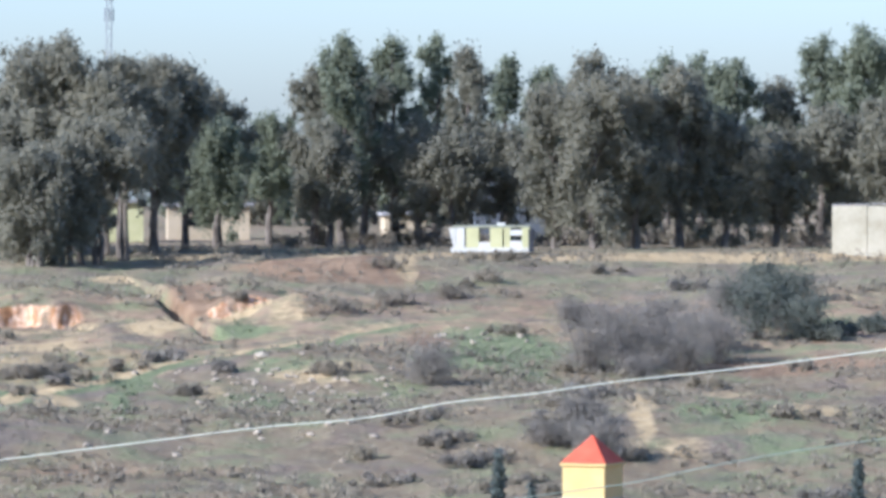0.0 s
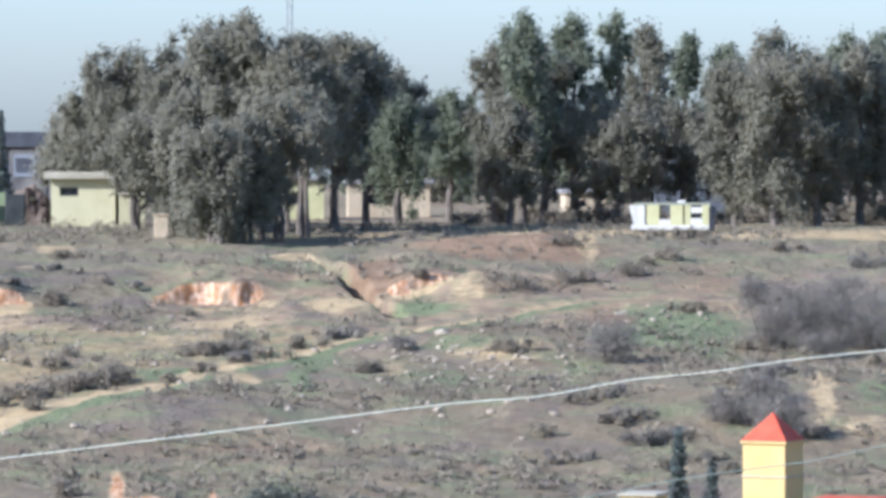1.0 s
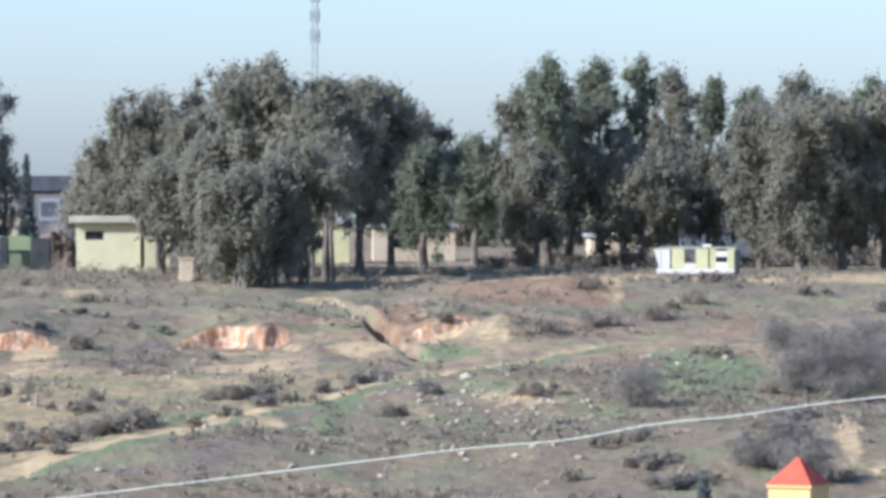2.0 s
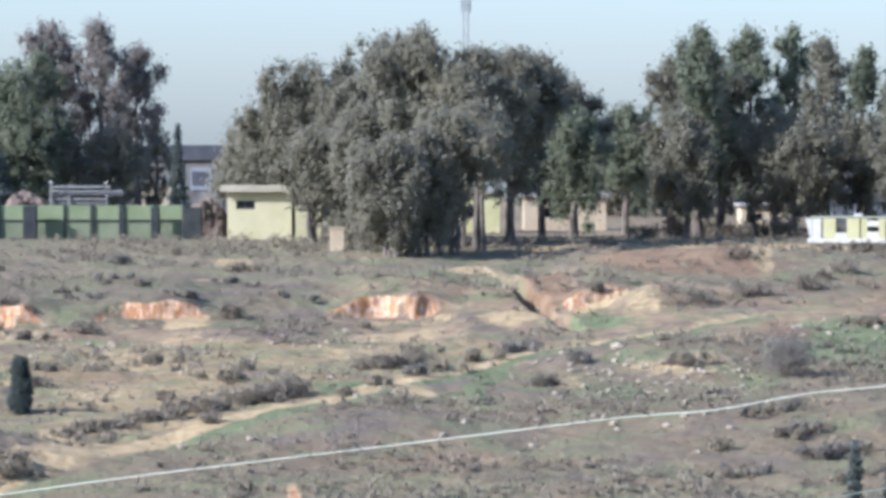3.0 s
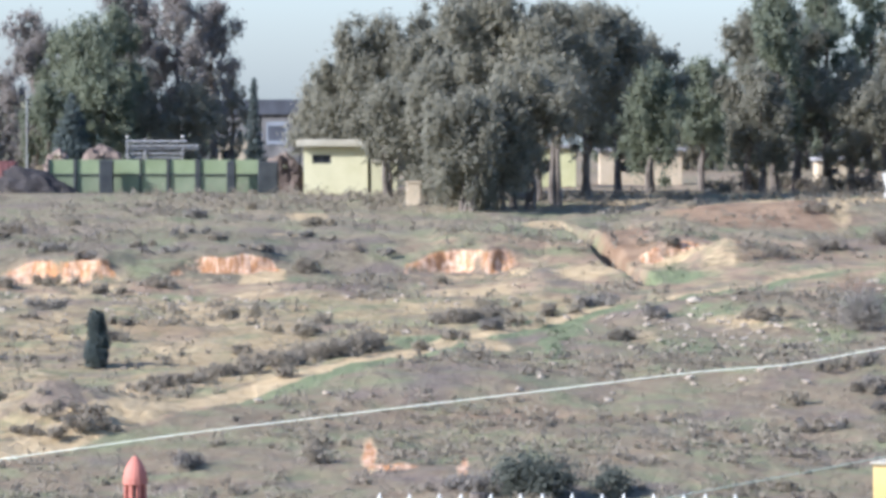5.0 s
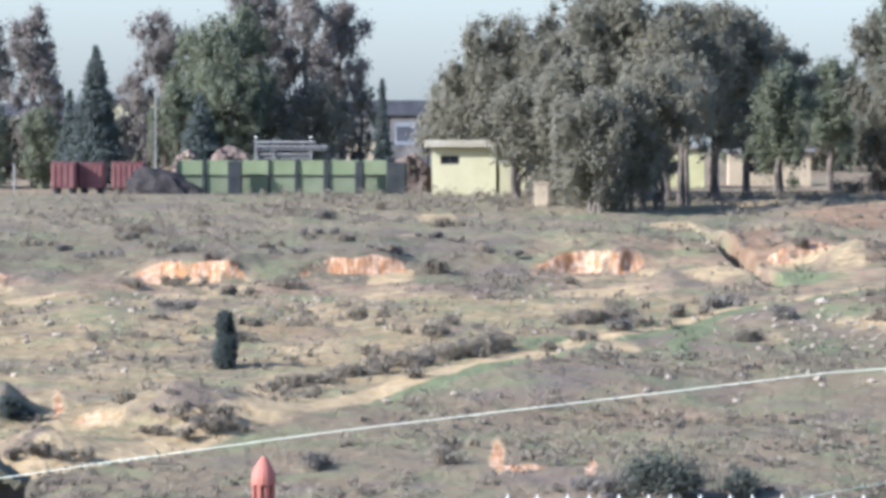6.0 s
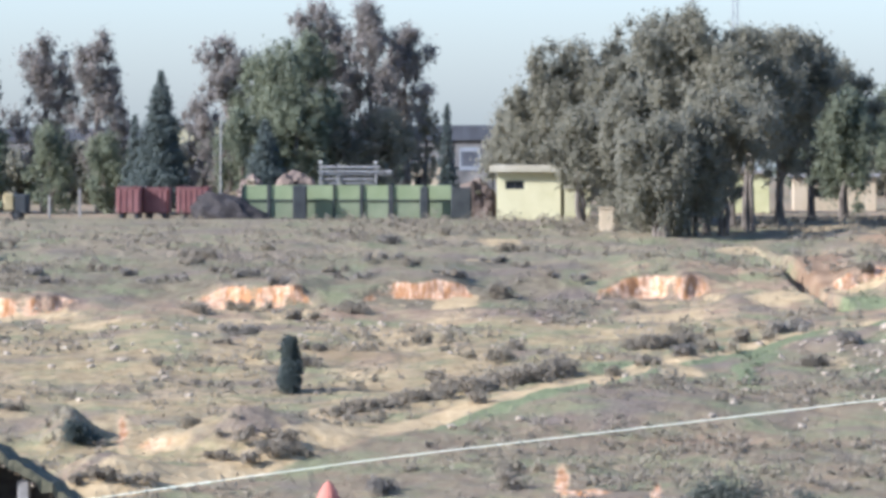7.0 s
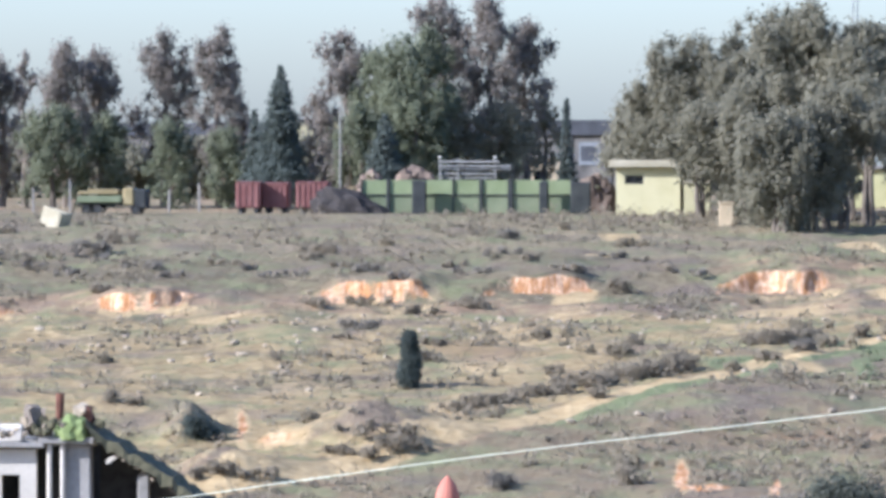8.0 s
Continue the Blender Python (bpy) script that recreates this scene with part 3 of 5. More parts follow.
def fence():
    y = 324.0
    left, right = spot(640, 345, y).x, spot(1012, 345, y).x
    ob = thing("sheet_fence", ((left + right) / 2, y, 0), "green painted sheet metal fence on dark steel posts", "fence")
    edges = [640, 687, 742, 802, 851, 903, 962, 1012]
    xs = [spot(u, 345, y).x - (left + right) / 2 for u in edges]
    for a, b in zip(xs[:-1], xs[1:]):
        part("upper_sheet", solid([((a + b) / 2, 0, 1.56, b - a - 0.05, 0.04, 0.86)], 0.01), M_GREEN_SHEET, ob)
        part("lower_sheet", solid([((a + b) / 2, 0.02, 0.56, b - a - 0.05, 0.04, 1.1)], 0.01), M_GREEN_DULL, ob, "faded green lower sheet")
        part("rail", solid([((a + b) / 2, -0.06, 1.11, b - a, 0.06, 0.07)], 0), M_DARK, ob)
    for x, w in zip(xs, [0.12, 0.2, 0.1, 0.1, 0.2, 0.3, 0.12, 0.16]):
        part("post", solid([(x, -0.06, 0.95, w, 0.16, 2.2)], 0.015), M_DARK, ob)
    for u, w, h, cat in ((742, 0.85, 2.05, "steel cabinet"), (962, 0.5, 1.95, "steel cabinet"), (1028, 1.2, 1.95, "steel cabinet")):
        c = spot(u, 345, y - 0.8)
        k = thing("steel_cabinet", (c.x, y - 0.8, float(ground(c.x, y - 0.8))), "dark steel cabinet standing against the green fence", "cabinet", "cabinets by the fence")
        part("body", solid([(0, 0, h / 2 - 0.05, w, 0.5, h)], 0.03), M_DARK, k)
        part("door", solid([(0, -0.265, h / 2, w * 0.86, 0.03, h * 0.86)], 0.01), M_DARK, k)


fence()


def rack():
    y = 333.0
    a, b = spot(776, 312, y), spot(905, 312, y)
    w = b.x - a.x
    ob = thing("pipe_rack", ((a.x + b.x) / 2, y, 0), "galvanised steel rack loaded with long pipes behind the fence", "rack")
    for i, (z, x0, x1) in enumerate([(3.05, -w / 2, w * 0.34), (2.78, -w / 2, w / 2), (2.6, -w / 2, w / 2), (2.3, -w / 2, w * 0.3), (2.05, -w / 2, w * 0.25)]):
        part("pipe", rod((x0, -0.2 + 0.1 * i, z), (x1, -0.2 + 0.1 * i, z), 0.065), M_STEEL, ob)
    for x in (-w / 2 + 0.1, -w / 2 + 1.2, w * 0.28):
        part("upright", solid([(x, 0, 1.62, 0.09, 0.09, 3.3)], 0.01), M_STEEL, ob)
    for x in (-w / 2 + 0.1, w * 0.28):
        part("lamp_head", solid([(x, -0.1, 3.34, 0.2, 0.2, 0.14)], 0.03), M_WHITE_METAL, ob)


rack()


def trailer(u0, u1, y, tall, label, legs=True):
    a, b = spot(u0, 372, y), spot(u1, 372, y)
    w = b.x - a.x
    ob = thing("red_container", ((a.x + b.x) / 2, y, float(ground((a.x + b.x) / 2, y))), label, "container", "red containers")
    z0 = 0.32
    part("body", solid([(0, 0, z0 + tall / 2, w, 2.2, tall)], 0.04), M_RED_PAINT, ob)
    k = max(3, int(w / 0.3))
    for i in range(k):
        part("rib", solid([(-w / 2 + (i + 0.5) * w / k, -1.12, z0 + tall / 2, 0.09, 0.05, tall - 0.16)], 0.01), M_RED_PAINT, ob)
    part("top_rail", solid([(0, 0, z0 + tall + 0.03, w + 0.06, 2.26, 0.08)], 0.015), M_RED_PAINT, ob)
    for s in (-0.32, 0.32):
        part("skid", solid([(s * w, 0, 0.12, 0.25, 2.0, 0.5)], 0.02), M_DARK, ob)


trailer(421, 464, 324, 1.5, "rusty red ribbed steel container on skids")
trailer(468, 513, 325, 1.45, "faded red ribbed steel container beside a darker one")
trailer(527, 584, 324, 1.5, "red steel container with a dark heap against its end")


def heap():
    ob = on_ground(632, 322.5, 0.25)
    bm = bmesh.new()
    bmesh.ops.create_icosphere(bm, subdivisions=4, radius=1)
    for v in bm.verts:
        v.co.x *= 2.3
        v.co.y *= 1.3
        v.co.z *= 1.75
        s = 1 + 0.18 * noise.noise(v.co * 1.3) + 0.07 * noise.noise(v.co * 4)
        v.co *= s
        v.co.x -= 0.75 * max(0, v.co.z)
    me = bpy.data.meshes.new("tarpaulin_heap")
    bm.to_mesh(me)
    me.materials.append(M_TARP)
    o = new("tarpaulin_mound", me)
    o.location = ob
    tagged(o, "dark tarpaulin thrown over a heap beside red containers", "heap")


heap()


def spoil_heap(u, y, v_top, width, material, label):
    """A ragged heap of earth and rubble with loose lumps on it."""
    at = on_ground(u, y, 0.3)
    tall, half = spot(u, v_top, y).z - at.z, width * y / FAR / 2
    bm = bmesh.new()
    bmesh.ops.create_icosphere(bm, subdivisions=4, radius=1)
    for v in bm.verts:
        k = 1 + 0.22 * noise.noise(v.co * 1.7 + Vector((u, 0, 0))) + 0.09 * noise.noise(v.co * 5)
        v.co = Vector((v.co.x * half, v.co.y * 1.6, v.co.z * tall)) * k
    ob = thing("spoil_heap", at, label, "heap", "spoil heaps")
    part("mound", bm, material, ob)
    rng = random.Random(int(u))
    for i in range(14):
        lump = new("lump", LUMPS[i % 3])
        lump.parent = ob
        f = rng.uniform(-0.8, 0.8)
        lump.location = (f * half, -1.3 * rng.uniform(0.2, 0.9), tall * (1 - f * f) ** 0.5 * rng.uniform(0.6, 0.95))
        k = rng.uniform(0.2, 0.5)
        lump.scale = (k, k, k)


LUMPS = [rock_mesh(700 + i, 0.8, (M_SOIL_RED, M_STONE, M_RUBBLE)[i]) for i in range(3)]
spoil_heap(735, 331, 299, 105, M_SOIL_RED, "reddish heap of earth and rubble behind the fence")
spoil_heap(1052, 330, 308, 80, M_SOIL_RED, "reddish brown spoil heap beside the guard hut")
spoil_heap(655, 334, 304, 60, M_SOIL_RED, "low reddish spoil heap behind the fence")


def wheel(parent, x, y, r=0.42):
    bm = bmesh.new()
    bmesh.ops.create_cone(bm, cap_ends=True, segments=20, radius1=r, radius2=r, depth=0.26, matrix=pose(x, y, r, 90))
    t = part("wheel", bm, M_RUBBER, parent)
    bm = bmesh.new()
    bmesh.ops.create_cone(bm, cap_ends=True, segments=14, radius1=r * 0.55, radius2=r * 0.5, depth=0.28, matrix=pose(x, y, r, 90))
    part("rim", bm, M_DARK, t)


def truck():
    y = 318.0
    a, b = spot(140, 382, y), spot(264, 382, y)
    w = b.x - a.x
    ob = thing("flatbed_truck", ((a.x + b.x) / 2, y, float(ground((a.x + b.x) / 2, y))), "old flatbed truck with ochre cab and green side boards", "truck")
    part("chassis", solid([(0, 0, 0.62, w * 0.98, 0.9, 0.16)], 0.02), M_DARK, ob)
    part("load_bed", solid([(-w * 0.18, 0, 0.76, w * 0.62, 2.0, 0.1)], 0.02), M_GREEN_DULL, ob)
    for s in (-1, 1):
        part("side_board", solid([(-w * 0.18, s * 0.98, 0.92, w * 0.62, 0.06, 0.34)], 0.01), M_GREEN_DULL, ob)
    part("load", solid([(-w * 0.2, 0, 1.28, w * 0.56, 1.5, 0.16), (-w * 0.14, 0, 1.44, w * 0.44, 1.3, 0.1)], 0.03), M_ORANGE_CAB, ob, "stack of ochre planks")
    part("cab", solid([(w * 0.235, 0, 1.05, w * 0.16, 1.9, 1.05)], 0.1), M_ORANGE_CAB, ob)
    part("rear_hood", solid([(w * 0.4, 0, 0.92, w * 0.18, 1.8, 1.15)], 0.08), M_DARK, ob)
    for x in (-w * 0.36, -w * 0.2, w * 0.34):
        for s in (-0.85, 0.85):
            wheel(ob, x, s, 0.29)


truck()


def broken_tank():
    y = 303.0
    c = spot(97, 405, y)
    ob = thing("concrete_trough", (c.x, y, float(ground(c.x, y))), "tilted pale cream concrete trough lying in the grass", "trough", turn=-28)
    ob.matrix_world = ob.matrix_world @ pose(0, 0, -0.12, 0, 17, 0)
    part("wall", solid([(-0.1, -0.5, 0.55, 1.2, 0.14, 1.2), (-0.1, 0.5, 0.5, 1.2, 0.14, 1.0)], 0.03), M_CREAM_SLAB, ob)
    part("end", solid([(0.56, 0, 0.5, 0.14, 1.14, 1.1)], 0.03), M_CREAM_SLAB, ob)
    part("base", solid([(-0.1, 0, 0.04, 1.3, 1.1, 0.2)], 0.03), M_CONCRETE, ob)


broken_tank()


def fence_posts():
    for u, y, h in ((353, 326, 1.9), (125, 326, 2.1), (240, 327, 1.6), (300, 328, 1.5), (60, 327, 1.6)):
        k = thing("fence_post", on_ground(u, y, 0.2), "thin pale concrete fence post", "post", "fence posts")
        part("shaft", solid([(0, 0, h / 2, 0.12, 0.12, h)], 0.02), M_CONCRETE, k)
        part("arm", solid([(0, -0.12, h + 0.06, 0.09, 0.34, 0.09)], 0.01), M_CONCRETE, k)


fence_posts()


def bus():
    y = 309.0
    a, b = spot(2113, 396, y), spot(2262, 396, y)
    w = b.x - a.x
    z = float(ground((a.x + b.x) / 2, y))
    ob = thing("wrecked_minibus", ((a.x + b.x) / 2, y, z), "stripped white and pale yellow minibus body without glass", "bus", turn=-6)
    H = spot(2200, 339, y).z - z
    part("chassis", solid([(0, 0, 0.28, w * 0.96, 1.7, 0.2)], 0.03), M_DARK, ob)
    part("roof", solid([(0.01 * w, 0, H - 0.06, w * 0.92, 1.9, 0.14)], 0.05), M_BUS_ROOF, ob, "dented olive roof")
    part("roof_hatch", solid([(0.12 * w, 0, H + 0.08, 0.5, 0.6, 0.16)], 0.04), M_WHITE_METAL, ob)
    # side towards the valley: panels between empty openings
    panels = [(-0.36, 0.10, M_WHITE_METAL), (-0.215, 0.15, M_YELLOW_METAL), (0.065, 0.15, M_YELLOW_METAL), (0.195, 0.07, M_YELLOW_METAL), (0.41, 0.09, M_YELLOW_METAL)]
    for s in (-0.93, 0.93):
        for x, k, m in panels:
            part("side_panel", solid([(x * w, s, H * 0.5, k * w, 0.06, H * 0.86)], 0.015), m, ob)
        part("sill", solid([(0, s, H * 0.16, w * 0.95, 0.07, H * 0.18)], 0.015), M_WHITE_METAL, ob)
        part("waist_panel", solid([(-0.09 * w, s, H * 0.34, 0.16 * w, 0.05, H * 0.2)], 0.01), M_WHITE_METAL, ob)
        part("waist_panel", solid([(0.3 * w, s, H * 0.36, 0.15 * w, 0.05, H * 0.24), (0.3 * w, s, H * 0.76, 0.15 * w, 0.05, H * 0.2)], 0.01), M_WHITE_METAL, ob)
    bm = bmesh.new()
    prof = [(-0.50 * w, H * 0.93), (-0.415 * w, H * 0.93), (-0.415 * w, H * 0.1), (-0.425 * w, H * 0.1), (-0.46 * w, H * 0.45)]
    ends = [[bm.verts.new((x, yy, z)) for x, z in prof] for yy in (-0.96, 0.96)]
    bm.faces.new(ends[0])
    bm.faces.new(ends[1][::-1])
    for q in range(5):
        bm.faces.new((ends[0][q], ends[1][q], ends[1][(q + 1) % 5], ends[0][(q + 1) % 5]))
    bmesh.ops.recalc_face_normals(bm, faces=bm.faces[:])
    part("front_panel", bm, M_WHITE_METAL, ob, "crushed slanting white front")
    # shade of the end turned from the sun is put into its colour
    part("rear_panel", solid([(0.475 * w, -0.1, H * 0.48, 0.3, 1.8, H * 0.8)], 0.03), M_ROOF_DARK, ob, "rear end coloured dark for its shaded side")
    for x in (-0.3, 0.3):
        for s in (-0.8, 0.8):
            wheel(ob, x * w, s, 0.3)


bus()


def grey_shed():
    y = 309.0
    a, b = spot(1329, 400, y), spot(1402, 400, y)
    ob = thing("sheet_shed", ((a.x + b.x) / 2, y, 0), "small grey-blue sheet metal shed under the trees", "shed")
    w = b.x - a.x
    part("wall", solid([(-0.25, 0, 1.0, w - 0.5, 2.0, 2.6)], 0.02), M_SHED, ob)
    # not a known door: dark panel in place of the shed's shaded side
    part("door", solid([(w / 2 - 0.2, -0.98, 1.0, 0.6, 0.06, 2.3)], 0.01), M_DARK, ob)
    part("roof", solid([(0, 0, 2.35, w + 0.3, 2.5, 0.1)], 0.01), M_STEEL, ob)
    for u, v0, v1, wd in ((1285, 360, 415, 0.8), (1412, 331, 400, 0.6)):
        p = spot(u, v0, y - 5)
        g = float(ground(p.x, y - 5))
        k = thing("gate_pillar", (p.x, y - 5, g), "tan stone gate pillar under the trees", "pillar", "gate pillars")
        part("shaft", solid([(0, 0, (p.z - g) / 2 - 0.1, wd, 0.6, p.z - g + 0.2)], 0.04), M_BEIGE, k)
        part("cap", solid([(0, 0, p.z - g + 0.03, wd + 0.12, 0.72, 0.12)], 0.02), M_BEIGE, k)


grey_shed()


def grey_wall():
    y = 307.0
    a, b = spot(2790, 394, y), spot(3100, 394, y)
    z = float(ground(a.x + 4, y))
    h = spot(2800, 303, y).z - z
    ob = thing("concrete_wall", (a.x, y, z), "pale stained concrete block house wall with a chipped top", "wall", turn=-16)
    w = b.x - a.x
    for i in range(5):
        top = h - (0.0, 0.05, 0.02, 0.07, 0.03)[i]
        part("wall_panel", solid([((i + 0.5) * w / 5, 0, top / 2 - 0.4, w / 5 - 0.02, 0.3, top + 0.8)], 0.03), M_CREAM_SLAB, ob)
    for i in range(9):
        part("coping_stone", solid([((i + 0.5) * w / 9, 0, h + 0.01 + 0.03 * (i % 3), w / 9 - 0.05, 0.36, 0.1)], 0.03), M_CONCRETE, ob)
    part("end_wall", solid([(0.15, 2.4, h / 2 - 0.4, 0.3, 4.4, h + 0.8)], 0.02), M_CONCRETE, ob)


grey_wall()


def warehouse():
    """A long dark-roofed hall that runs away behind the trees."""
    a, b = spot(1120, 330, 455), spot(-420, 330, 640)
    ax, bx = Vector((a.x, 455, 0)), Vector((b.x, 640, 0))
    mid, way = (ax + bx) / 2, bx - ax
    ob = thing("long_hall", mid, "long grey hall with a dark flat roof edge behind the trees", "building", turn=math.degrees(math.atan2(way.y, way.x)) + 180)
    L, H = way.length, 5.82
    part("wall", solid([(0, 8, H / 2 - 0.2, L, 16, H + 0.2)], 0), M_HALL, ob)
    part("roof_edge", solid([(0, 8, H + 0.3 - 0.65, L + 1.0, 17, 1.3)], 0.03), M_ROOF_DARK, ob, "dark roof edge")
    for i in range(5):
        x = L / 2 - 7.4 - i * 21.0
        w = part("window", frame_around(x, 0, 3.25, 3.4, 1.6, 0.36, 0.3), M_SHED, ob, "grey plastered window surround")
        # no real shutter: a dark sheet gives the opening its unlit look
        part("shutter", solid([(x, -0.05, 3.25, 3.0, 0.1, 1.25)], 0), M_ROOF_DARK, w, "flat dark sheet for the unlit window opening")
    for i in range(13):
        part("pier", solid([(L / 2 - 3.7 - i * 7.0, -0.06, H / 2 - 0.3, 0.5, 0.2, H - 0.2)], 0), M_HALL, ob)


warehouse()


def back_house(u0, u1, v_top, y, material, label):
    a, b = spot(u0, 340, y), spot(u1, 340, y)
    w, h = b.x - a.x, spot(u0, v_top, y).z
    ob = thing("far_house", ((a.x + b.x) / 2, y, float(ground(a.x, y))), label, "house", "houses behind the trees")
    part("front_wall", wall_with_hole(w, h, 0.25, -w * 0.15, h * 0.55, min(1.1, w * 0.3), h * 0.3), material, ob)
    for q in (-1, 1):
        part("side_wall", solid([(q * (w / 2 - 0.13), 3.1, h / 2, 0.25, 5.9, h)], 0), material, ob)
    part("back_wall", solid([(0, 6.2, h / 2, w, 0.25, h)], 0), material, ob)
    part("roof", solid([(0, 3, h + 0.12, w + 0.5, 6.8, 0.24)], 0.03), M_CONCRETE, ob)
    part("pane", solid([(-w * 0.15, 0.05, h * 0.55, min(1.1, w * 0.3), 0.03, h * 0.3)], 0), M_GLASS, ob)


back_house(1498, 1572, 300, 352, M_YELLOW_METAL, "pale yellow rendered house glimpsed between tree trunks")
back_house(1615, 1760, 305, 366, M_BEIGE, "beige rendered house in the sun behind the trees")
back_house(2000, 2072, 322, 372, M_BEIGE, "low beige house behind the grove")
back_house(2160, 2300, 244, 362, M_SHED, "grey-blue building in the shade of the grove")
back_house(520, 600, 215, 430, M_CREAM, "cream house glimpsed beside a dark conifer")
back_house(930, 1005, 280, 400, M_BEIGE, "beige outbuilding behind the fence")


def slim_pole():
    p = on_ground(602, 331)
    t = spot(602, 190, 331)
    ob = thing("lamp_post", p, "slim pale steel lamp post", "post")
    part("shaft", rod((0, 0, -0.2), (0, 0, t.z - p.z), 0.055, 0.04), M_STEEL, ob)
    part("base", solid([(0, 0, 0.1, 0.4, 0.4, 0.3)], 0.03), M_CONCRETE, ob)


slim_pole()


def mast():
    y = 620.0
    p = on_ground(1512, y)
    top = spot(1512, -190, y).z - p.z
    ob = thing("lattice_mast", p, "thin steel lattice radio mast far behind the trees", "mast")
    s = 0.3
    for a in (-s, s):
        for b in (-s, s):
            part("leg", rod((a, b, -0.3), (a * 0.8, b * 0.8, top), 0.055, 0.045, 5), M_MAST, ob)
    n = int(top / 0.9)
    bm = bmesh.new()
    for i in range(n):
        z = i * top / n
        f = 1 if i % 2 else -1
        for a, b in (((-s * f, -s), (s * f, -s)), ((-s * f, s), (s * f, s)), ((-s, -s * f), (-s, s * f)), ((s, -s * f), (s, s * f))):
            rod((a[0], a[1], z), (b[0], b[1], z + top / n), 0.03, None, 4, bm)
    part("bracing", bm, M_MAST, ob)
    for v in (-34, -70, -106):
        z = spot(1512, v, y).z - p.z
        for dx, dy in ((-0.48, -0.1), (0.48, -0.1), (0.0, 0.5)):
            panel = part("antenna_panel", solid([(dx, dy, z, 0.13, 0.1, 1.5)], 0.02), M_MAST, ob)
            part("bracket", solid([(dx * 0.7, dy * 0.6, z, 0.3, 0.12, 0.08)], 0.01), M_MAST, panel)


mast()

# ---- trees ----
EUC = "tall eucalyptus tree with ragged olive-grey crown"
REDE = "tall eucalyptus with sparse reddish-brown crown"
GRE = "tall slender green tree with dense crown"
# by the hut
for u, y, vt, w, st, cr in ((1165, 327, 150, 150, 2, 0.12), (1232, 325, 68, 190, 2, 0.2), (1318, 322, 95, 165, 2, 0.08), (1378, 326, 16, 210, 2, 0.12),
                            (1440, 309, 8, 200, 3, 0.2), (1330, 311, 150, 150, 2, 0.05), (1520, 308, 45, 200, 3, 0.42), (1428, 298, 190, 115, 3, 0.1), (1345, 300, 235, 100, 2, 0.06), (1464, 300, 165, 110, 2, 0.3),
                            (1590, 313, 48, 190, 2, 0.36), (1650, 330, 55, 120, 2, 0.2), (1705, 333, 105, 110, 1, 0.3), (1535, 304, 140, 150, 2, 0.46), (1372, 296, 200, 140, 2, 0.1), (1135, 330, 185, 120, 1, 0.08), (1190, 330, 120, 120, 2, 0.15), (1384, 296, 215, 115, 3, 0.08), (1490, 300, 160, 150, 2, 0.44)):
    tree("eucalyptus_tree", u, y, vt, w, EUC, stems=st, crown=cr)
tree("eucalyptus_tree", 1246, 313, 185, 115, "leafy grey-green tree overhanging the hut", crown=0.32, stems=2)
tree("eucalyptus_tree", 1700, 322, 152, 140, "smaller grey-green tree at the edge of the grove", M_LEAF_GREEN, crown=0.24)
tree("eucalyptus_tree", 1795, 342, 143, 110, "pale green tree between two clumps of trees", M_LEAF_GREEN, crown=0.28)
# the eastern grove
for u, y, vt, w, cr, mt in ((1875, 332, 60, 100, 0.22, 0), (1925, 330, 6, 110, 0.18, 1), (1960, 336, 60, 110, 0.25, 0), (2015, 338, 9, 100, 0.22, 1), (2060, 332, 150, 110, 0.2, 0), (2090, 340, 5, 85, 0.22, 1),
                            (2150, 336, 25, 100, 0.25, 0), (2215, 345, 42, 90, 0.3, 1), (2290, 345, 60, 110, 0.3, 1), (2375, 340, 34, 120, 0.25, 0), (2300, 321, 90, 130, 0.16, 0), (2370, 318, 75, 150, 0.12, 0),
                            (2445, 320, 80, 150, 0.12, 0), (2520, 322, 60, 150, 0.14, 0), (2495, 338, 40, 90, 0.25, 1), (2555, 338, 38, 90, 0.25, 1), (2620, 335, 45, 120, 0.2, 1), (2600, 323, 140, 130, 0.14, 0),
                            (2700, 337, 84, 120, 0.2, 0), (2772, 335, 5, 95, 0.2, 1), (2850, 333, -10, 120, 0.18, 1), (2920, 333, 0, 120, 0.2, 1), (2690, 327, 170, 150, 0.2, 0), (2800, 328, 130, 170, 0.2, 0),
                            (2890, 324, 120, 160, 0.2, 0), (1900, 326, 160, 110, 0.2, 0), (2120, 330, 180, 130, 0.25, 0), (2210, 333, 170, 120, 0.25, 0)):
    tree("eucalyptus_tree", u, y, vt, w, GRE if mt else EUC, M_LEAF_GREEN if mt else None, crown=cr)
